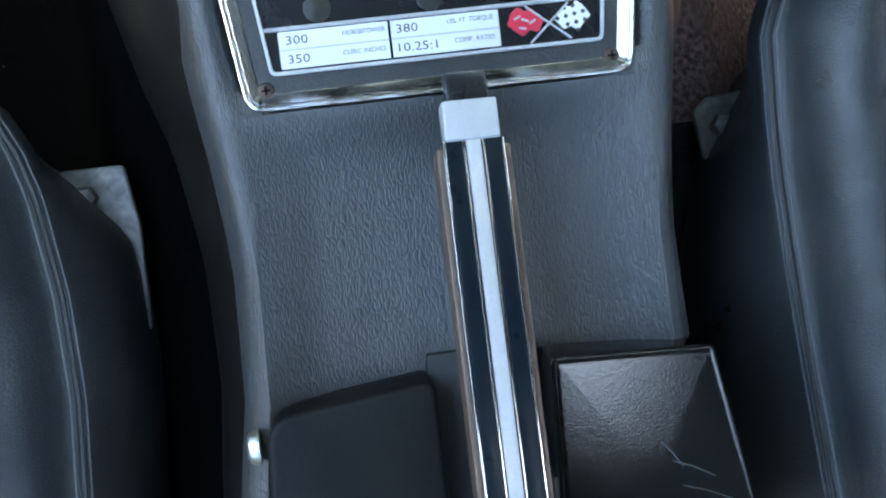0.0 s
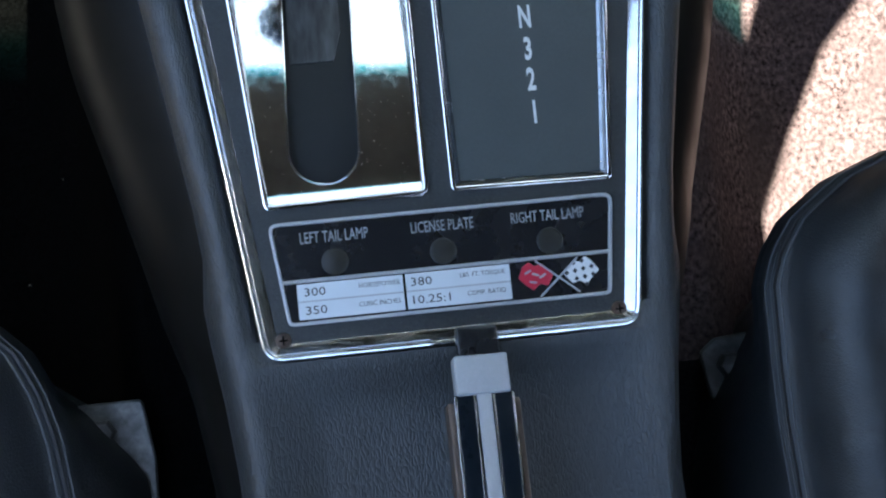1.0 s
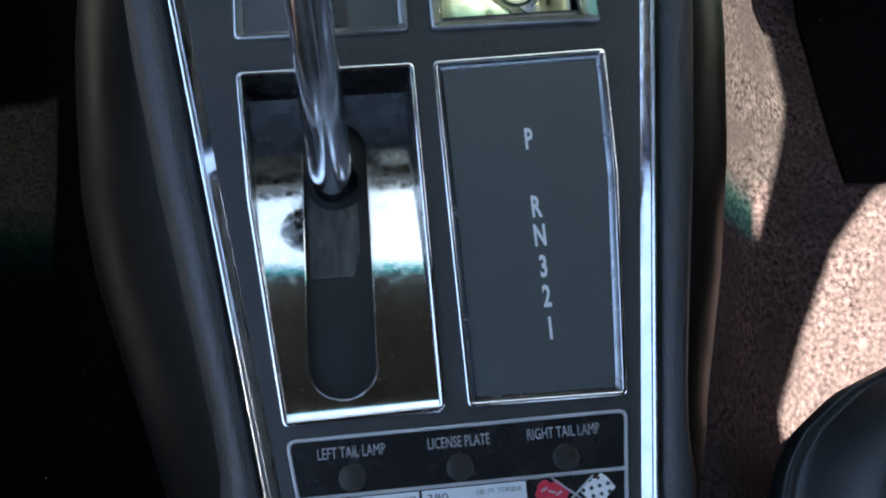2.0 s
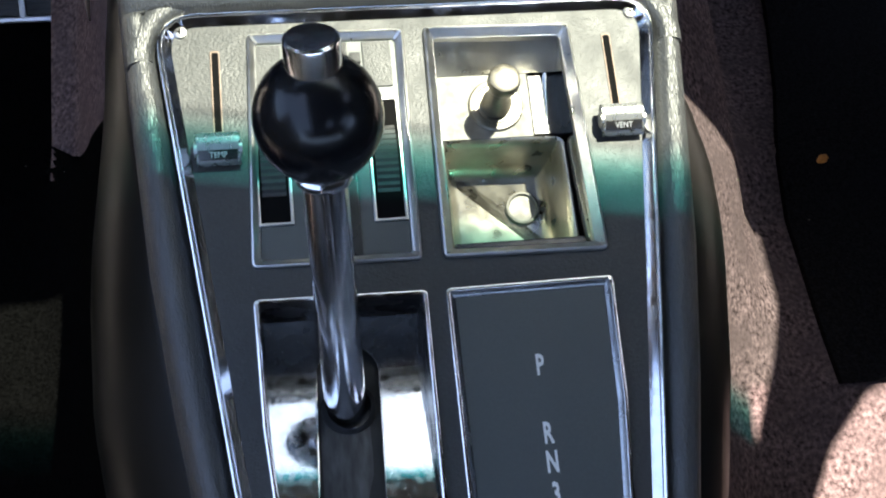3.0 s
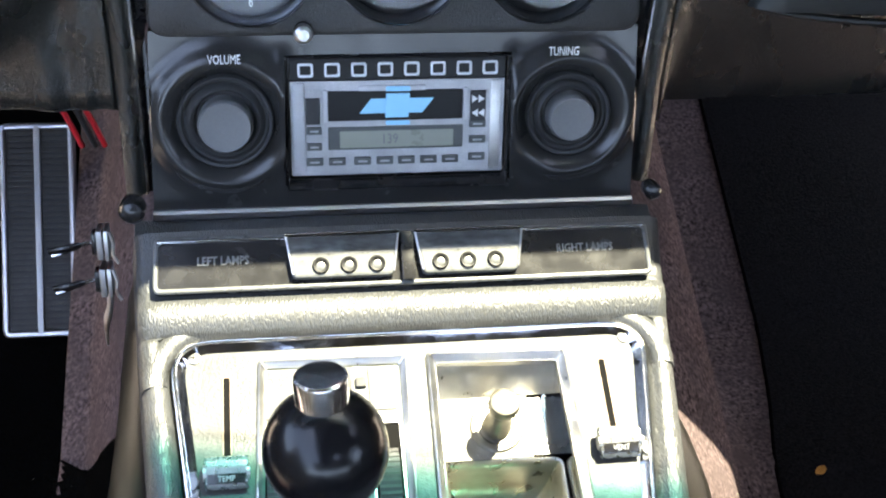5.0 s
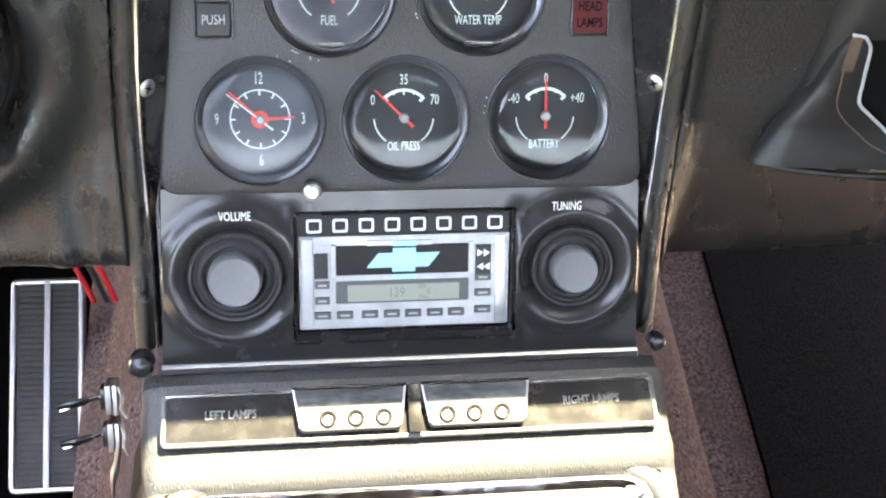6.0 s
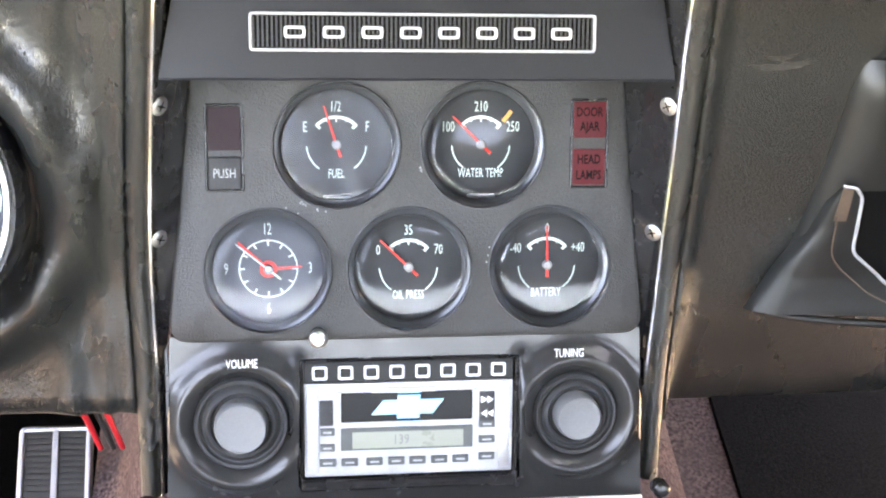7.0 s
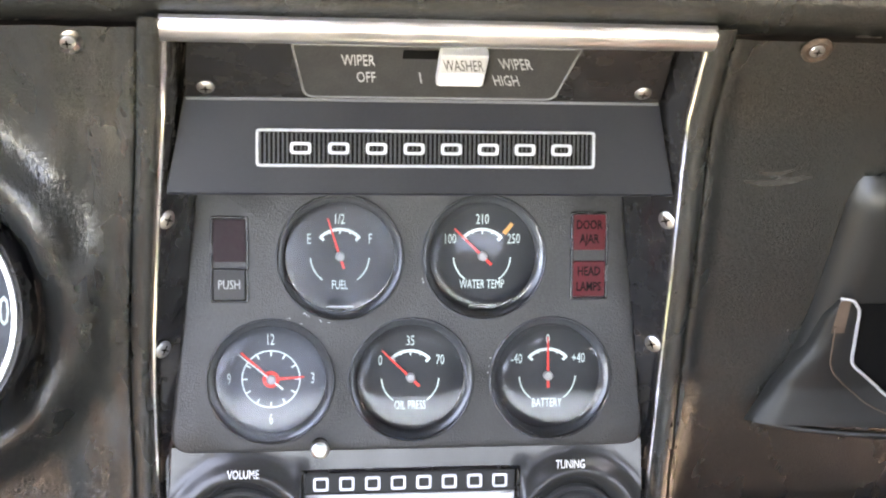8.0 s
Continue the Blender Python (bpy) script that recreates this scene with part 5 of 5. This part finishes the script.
# near-black sheet laid on the solid pocket paints the shade of its mouth
part("opening", sheet([[(lerp_table(PIPE, v) + d, v, dash_w(v) + 17.4) for d in (-2, 30, 200)] for v in range(-34, 43, 4)], 0.5), DARK, pocket, "near-black sheet standing in for the shaded opening")
flap = []
for v in range(-26, 45, 2):
    x0, x1 = lerp_table(FLAP_EDGE, v), lerp_table(PIPE, v)
    flap.append([(x0 + (x1 - x0) * k, v - 4 * k if v < -20 else v, dash_w(v) + z) for k, z in ((-0.03, 6), (0.0, 12), (0.05, 16), (0.12, 18.4), (0.4, 19.2), (0.8, 19.6), (1.0, 19.0))])
part("flap", sheet(flap, 3), POCKET, pocket, "lower flap with a worn corner", smooth=70)
pipe = [(lerp_table(PIPE, v), v, dash_w(v) + 19.4) for v in (44, 42, 38, 30, 20, 9, 2, -4, -11, -20, -31, -45)]
part("edge_piping", tube(smooth_path([(212, 45, dash_w(44) + 18.6)] + pipe, 4), 0.9, 8), GREY_PRINT, pocket, "worn pale edge")
part("stitching", tube(smooth_path([(lerp_table(PIPE, v) - 12, v - 4, dash_w(v) + 19.6) for v in (34, 24, 12, 4, -4, -12, -24, -38)], 4), 0.45, 6), TRIM_BROWN, pocket, "brown stitching")
part("worn_corner", sheet([[(211 + d, v, dash_w(v) + 19.9) for d in (0.5 + (44 - v) * 0.03, 4, 8 - (v - 26) * 0.1)] for v in range(26, 45, 3)], 0.3), TRIM_BROWN, pocket, "torn brown corner")
part("lower_fold", tube(smooth_path([(184, -25, dash_w(-25) + 9), (205, -29, dash_w(-29) + 14), (240, -33, dash_w(-33) + 15), (330, -40, dash_w(-40) + 14)], 5), 2.2, 8), POCKET, pocket, smooth=60)

# dark box that closes the tunnel between the console and the stack
solo("front_filler", block(-136, 338, -80, 136, 366, -5, 2), VINYL, "black filler between the lamp bar and radio panel", "console trim", CON, kind="structure")

# floor, deeper in the footwells, and firewall
floor_rows = []
LOW = [(0, -100), (135, -100), (148, -112), (160, -135), (175, -160), (195, -180), (220, -192), (270, -200), (330, -203), (720, -205)]
LOW_LEFT = [(0, -100), (135, -100), (146, -122), (158, -170), (172, -225), (190, -252), (220, -262), (330, -266), (720, -268)]
HIGH = [(0, -92), (150, -94), (160, -98), (175, -114), (190, -131), (205, -152), (216, -178), (226, -205), (240, -232), (260, -240), (720, -262)]
HIGH_LEFT = [(0, -92), (135, -92), (150, -101), (160, -125), (172, -165), (182, -205), (193, -238), (216, -252), (720, -270)]


def ground_z(x, y):
    """Height of the carpet: a tunnel in the middle, footwells beside it."""
    a, k = abs(x), lerp_table([(130, 0.0), (250, 1.0)], y)
    z = lerp_table(LOW if x > 0 else LOW_LEFT, a) * (1 - k) + lerp_table(HIGH if x > 0 else HIGH_LEFT, a) * k
    if a > (236 if x > 0 else 212):
        z += lerp_table([(300, 0), (440, -70), (760, -70)], y)
    return z


for y in [-760, -300, -100, 0, 60, 110] + list(range(130, 441, 5)) + [480, 520, 640, 760]:
    row = []
    for x in range(-720, 721, 4):
        row.append((x, y, ground_z(x, y)))
    floor_rows.append(row)
solo("floor", sheet(floor_rows, 10), CARPET, "worn reddish brown carpet over the floor and tunnel", "carpet", CON, kind="structure", smooth=60)


def mat_edge(sgn, y):
    if sgn > 0 and y < 0:
        return 92
    return lerp_table([(250, 100), (340, 216)], y) if sgn < 0 else lerp_table([(165, 264), (300, 270), (358, 291), (440, 315), (760, 318)], y)


def mat_covers(x, y):
    return x < -mat_edge(-1, y) and y > -300 or x > mat_edge(1, y) and y > 130 or x > 92 and y < -75


# left and right rear mats are dark sheets standing in for floor shade
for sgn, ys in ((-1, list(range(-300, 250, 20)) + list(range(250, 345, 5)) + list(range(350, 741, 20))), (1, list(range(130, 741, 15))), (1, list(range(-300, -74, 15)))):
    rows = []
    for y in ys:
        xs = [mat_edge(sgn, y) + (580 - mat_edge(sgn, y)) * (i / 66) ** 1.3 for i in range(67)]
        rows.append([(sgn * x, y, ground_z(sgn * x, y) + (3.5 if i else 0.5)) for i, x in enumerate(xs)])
    solo("floor_mat", sheet(rows, 2.0), MAT_SHADE if sgn < 0 else MAT, "black pile mat over the carpet beside the console, partly standing in for shade", "floor mat", CON, smooth=60)
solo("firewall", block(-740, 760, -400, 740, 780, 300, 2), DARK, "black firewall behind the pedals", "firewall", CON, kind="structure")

# accelerator pedal
pedal = thing("accelerator_pedal", "black ribbed rubber accelerator pedal with a bright metal border", "pedal", CON @ pose(-240 * MM, 525 * MM, -261 * MM, 27, 0, 0))
PO = rect(-27, -80, 27, 80, 6, 4)
part("pad", slab(inset(PO, 1), -6, 0, 1), RUBBER, pedal)
part("border", ring_frame(PO, inset(PO, 4.5), -5, 4, 1.5), SATIN, pedal, "bright metal border")
part("center_bar", block(-2.2, -79, 0, 2.2, 79, 4, 0.8), SILVER, pedal)
for i in range(34):
    y = -73 + i * 4.4
    for s in (-1, 1):
        part("rib", block(s * 12.6 - 9.6, y - 1.3, 0, s * 12.6 + 9.6, y + 1.3, 1.8, 0), RIB, pedal, smooth=0)
part("arm", block(-5, -10, -60, 5, 40, -6, 1), STEEL, pedal)

# seats
WELT = {-1: [(-330, 172), (-198, 158), (-156, 155), (-115, 156), (-75, 161), (-57, 166), (-40, 174), (-26, 188), (-14, 212), (-4, 250), (2, 300)],
        1: [(-330, 156), (-243, 148), (-185, 143), (-141, 140), (-100, 138), (-76, 138), (-43, 139), (-29, 144), (-15, 154), (0, 175), (11, 204)]}


def seat(sgn, label):
    s = thing("seat", label, "seat", CON, group="front seats")
    table, y1 = WELT[sgn], (2 if sgn < 0 else 11)
    steps = [-330 + (y1 + 330) * (1 - (1 - i / 44) ** 1.6) for i in range(45)]
    side = 22 if sgn < 0 else 30

    def section(y):
        edge = lerp_table(table, y)
        bulge = side * min(1.0, max(0.0, (-y - 30) / 70.0 if sgn < 0 else (-y - 45) / 110.0))
        puff = (2.0 if sgn < 0 else 1.1) * (math.sin(y * 0.11) + 0.7 * math.sin(y * 0.23 + 1))
        cut = min(1.0, max(0.0, (y + 95) / 55))
        return [(edge - bulge + dx + back * cut, z) for dx, z, back in ((4, -165, 48), (-1, -130, 40), (0, -100, 30), (1, -75, 20), (1 + bulge * 0.3, -52, 9))] + \
            [(edge + dx, z) for dx, z in ((-2, -37), (0.5, -32.5), (3.0, -30.5), (6, -29), (9, -26), (13, -20), (19, -11 + puff * 0.3), (27, -3.5 + puff * 0.6), (37, 0 + puff), (48, -1.5 + puff), (64, -7 + puff), (90, -13), (140, -17), (200, -18), (300, -18))]

    rows = [[(sgn * x, y, z) for x, z in section(y)] for y in steps]
    part("cushion", sheet(rows, 6), SEAT, s, "black leather cushion", smooth=70)
    for k, (i, up) in enumerate(((6, 0.3), (7, 0.9), (8, 0.3))):
        path = [(sgn * section(y)[i][0], y, section(y)[i][1] + up * 0.4) for y in steps]
        part("seam", tube(path, 1.3 if k == 1 else 0.5, 6), SEAT if k == 1 else THREAD, s, "raised welt" if k == 1 else "pale stitch line")
    return s


seat(-1, "black leather driver's seat with stitched piping beside the console")
seat(1, "black leather passenger seat with stitched piping beside the console")

for sgn in (-1, 1):
    br = thing("seat_bracket", "dull galvanised seat bracket with a bolt below the cushion", "bracket", CON, group="seat brackets")
    bb = bmesh.new()
    pts = [(sgn * 136, -65), (sgn * 176, -65), (sgn * 170, -130), (sgn * 133, -140), (sgn * 132, -92)] if sgn < 0 else [(122, -71), (130, -65), (166, -62), (160, -98), (132, -100), (125, -92)]
    loops([at(rounded(pts, 3, 3), -84), at(rounded(pts, 3, 3), -81.5), at(inset(rounded(pts, 3, 3), 0.8), -80.8)], bb, True, True)
    part("plate", bb, GALV, br)
    part("bolt", lathe([(6, -81), (6, -78), (4.5, -76.5), (0.02, -76)], 6, cx=-154 if sgn < 0 else 135, cy=-78, caps=(True, True)), GALV, br, smooth=0)

# small things left of the stack: a screw head and two thumb turns
for y, z in ((-130, 30), (-150, 30)):
    lev = thing("vent_turn", "small chrome thumb turn with a black lever on the console side", "control", STK @ pose(-152 * MM, y * MM, z * MM), group="vent turns")
    part("collar", block(-1.2, -5.5, -4, 1.6, 5.5, 4, 0.8), GLOSS, lev, "black collar")
    part("plate", block(1.6, -7.6, -6, 4.6, 7.6, 6, 0.8), STEEL, lev, "dull steel plate")
    part("outer_plate", block(5.2, -8.2, -6, 7.2, 7.6, 6, 0.6), CHROME_WORN, lev)
    part("spring_clip", tube(smooth_path([(8, 6, 3), (9.5, 1, 5), (9.0, -5, 5), (11, -10, 4)], 4), 0.9, 8), CHROME_WORN, lev)
    part("stem", tube(smooth_path([(0, 0, 0), (-5, -0.6, 1.5), (-10, -2.4, 3), (-20, -5.2, 3)], 5), 1.1, 8), BRIGHT, lev, "bright bent stem")
    part("wing", tube(smooth_path([(-6, 0, 3), (-13, -1.6, 4), (-21, -3.2, 3.4)], 5), [2.2, 2.8, 3.2, 3.3, 3.3, 3.3, 3.3, 3.3, 3.2, 3.1, 2.8], 10, flat=0.5), GLOSS, lev, "black lever")
catch = thing("side_catch", "narrow bright catch strip on the console side", "catch", STK)
part("strip", tube(smooth_path([(-146, -148, 26), (-148, -166, 26), (-151, -178, 24), (-152, -192, 20)], 5), [1.0, 1.2, 1.6, 1.8, 1.8, 1.6, 1.6, 1.9, 2.1, 1.8, 1.4, 1.2, 1.0, 0.8, 0.6, 0.4], 8), CHROME_WORN, catch)
plug = thing("side_bolt", "black domed bolt at the console's front corner", "bolt", STK @ pose(-134 * MM, -118 * MM, 20 * MM))
part("head", lathe([(6.5, -6), (6.5, 2), (5, 4.5), (2.5, 5.4), (0.02, 5.6)], 24, caps=(True, True)), GLOSS, plug)
plug2 = thing("side_bolt", "black domed bolt at the console's front corner", "bolt", STK @ pose(132 * MM, -118 * MM, 16 * MM))
part("head", lathe([(4.5, -6), (4.5, 2), (3, 4), (0.02, 4.4)], 24, caps=(True, True)), GLOSS, plug2)
for k, (mat, off) in enumerate(((WIRE_RED, 0), (RUBBER, 7), (WIRE_RED, 12))):
    wp = smooth_path([(-208 + off, -20, -24), (-189 + off, -52, -34), (-174 + off, -84, -44), (-168 + off, -112, -64)], 6)
    solo("cable", tube(wp, 1.6, 8), mat, "red insulated cable under the dash" if mat is WIRE_RED else "black insulated cable under the dash", "cable", STK)

# dash screws
for x, v, w in ((-150, 160, dash_line(160)[1] - 2), (161, 162, dash_line(162)[1] - 2)):
    hd = thing("dash_screw", "screw with a bright cup washer in the dash" if x < 0 else "tarnished screw with a dull cup washer in the dash", "screw", STK @ pose(x * MM, v * MM, w * MM, 48, 0, 0), group="dash screws")
    part("washer", lathe([(6.8, 0), (6.8, 0.8), (5.2, 1.8), (3.6, 1.0)], 24, caps=(True, True)), CHANNEL if x < 0 else RUST, hd)
    screw(hd, 0, 0, 0.6, 3.4)



# a dry leaf and crumbs lying on the carpet
leaf = solo("dry_leaf", sheet([[(-4 + i * 1.6, (j - 2) * (1.7 - abs(i - 2.5) * 0.45), 0.5 + 0.5 * abs(j - 2) + 0.3 * i) for j in range(5)] for i in range(6)], 0.3), LEAF, "small orange dry leaf on the passenger carpet", "leaf", CON @ pose(0.300, 0.290, ground_z(300, 290) * MM + 0.006, 0, 0, 25))
rng = random.Random(5)
crumbs = bmesh.new()
for i in range(34):
    sgn = rng.choice((-1, 1))
    x, y = sgn * rng.uniform(150, 330), rng.uniform(-70, 330)
    z = ground_z(x, y) + (3 if mat_covers(x, y) else 0)
    r = rng.uniform(0.25, 0.7)
    block(x - r, y - r * 0.7, z, x + r, y + r * 0.7, z + r, 0, bm=crumbs)
solo("crumbs", crumbs, CRUMB, "pale crumbs and grit scattered on the carpet", "debris", CON, kind="stuff", smooth=0)
# ---- unseen roof, windscreen header, pillars, doors and ground, shaped to steer the light ----
H = 600.0
EDGE_L, EDGE_R = (-430, 494), (436, 369)
roof_out = [(-430, -760), (690, -760), (690, 420), (560, 420), (560, 215), (432, 215), (432, 268), EDGE_R, EDGE_L, (-430, 330), (-215, 300), (-215, -420), (-430, -420)]
# gaps added where sky should reflect in the cover block and passenger seat
LIGHT_GAPS = [[(95, -305), (215, -305), (215, -170), (95, -170)], [(470, -330), (620, -330), (620, -130), (470, -130)]]
solo("roof", pierced(roof_out, LIGHT_GAPS, H, H + 30), ROOF, "unseen dark lined car roof, its outline and gaps cut to shape the light", "roof", CON, kind="structure", smooth=0)
band_bm = slab([EDGE_R, (EDGE_R[0] + 4, EDGE_R[1] + 38), (EDGE_L[0], EDGE_L[1] + 38), EDGE_L], H + 10, H + 14, 0)
band = solo("windscreen_band", band_bm, TEAL_GLASS, "green tinted shade band along the windscreen top", "windscreen", CON, kind="structure", smooth=0)
# unseen wall raised to keep light off the right side, notched behind
door = block(660, -60, -220, 720, 640, 598, 12, 3)
block(660, -380, -220, 720, -60, 400, 12, 3, bm=door)
block(660, -700, -220, 720, -380, 598, 12, 3, bm=door)
solo("door", door, DASH, "unseen black passenger door, its height and notch set to shape the light", "door", CON, kind="structure")
# unseen wall, low in front to light the left dash, tall behind
door = block(-720, 60, -220, -660, 640, 280, 12, 3)
block(-720, -700, -220, -660, 60, 585, 12, 3, bm=door)
solo("door", door, DASH, "unseen black driver's door, its sill height set to shape the light", "door", CON, kind="structure")
# pillar outline widened out of view to shade the passenger floor
SUN_BLOCK = [(432, 268), (494, 375), (530, 412), (900, 560), (900, 1000), (530, 1000), (502, 560), (491, 480), (437, 372)]
# flat pane added at roof height to dim sun and sky on the console
pane = solo("windscreen", slab([(EDGE_R[0] + 4, EDGE_R[1] + 38.5), (900, 560), (900, 1000), (-900, 1000), (-900, 560), (EDGE_L[0], EDGE_L[1] + 38.5)], H + 10, H + 14, 0), glass("windscreen_glass", (0.68, 0.725, 0.71), 0.0, 1.3), "unseen flat windscreen pane, tinted to dim the sun", "windscreen", CON, kind="structure", smooth=0)
for sgn in (-1, 1):
    solo("pillar", pierced([(sgn * x, y) for x, y in SUN_BLOCK], [], H + 10, H + 24), ROOF, "unseen dark slab for pillar and side rail, widened to block the sun", "pillar", CON, kind="structure", smooth=0)
# unseen rear wall, each half raised to limit light on the dash
rear = block(-720, -760, -220, 60, -720, 450, 4)
block(60, -760, -220, 720, -720, 470, 4, bm=rear)
solo("bulkhead", rear, DASH, "unseen black rear bulkhead, its height set to shape the light", "bulkhead", CON, kind="structure")
# unseen ground, made pale and warm to reflect light into the cabin
solo("ground", block(-40000, -40000, -700, 40000, 40000, -500, 0), material("bounce_ground", (0.33, 0.31, 0.28), 0.9, grain=0.3, grain_scale=20), "unseen pale ground that bounces warm light into the car", "ground", kind="structure")
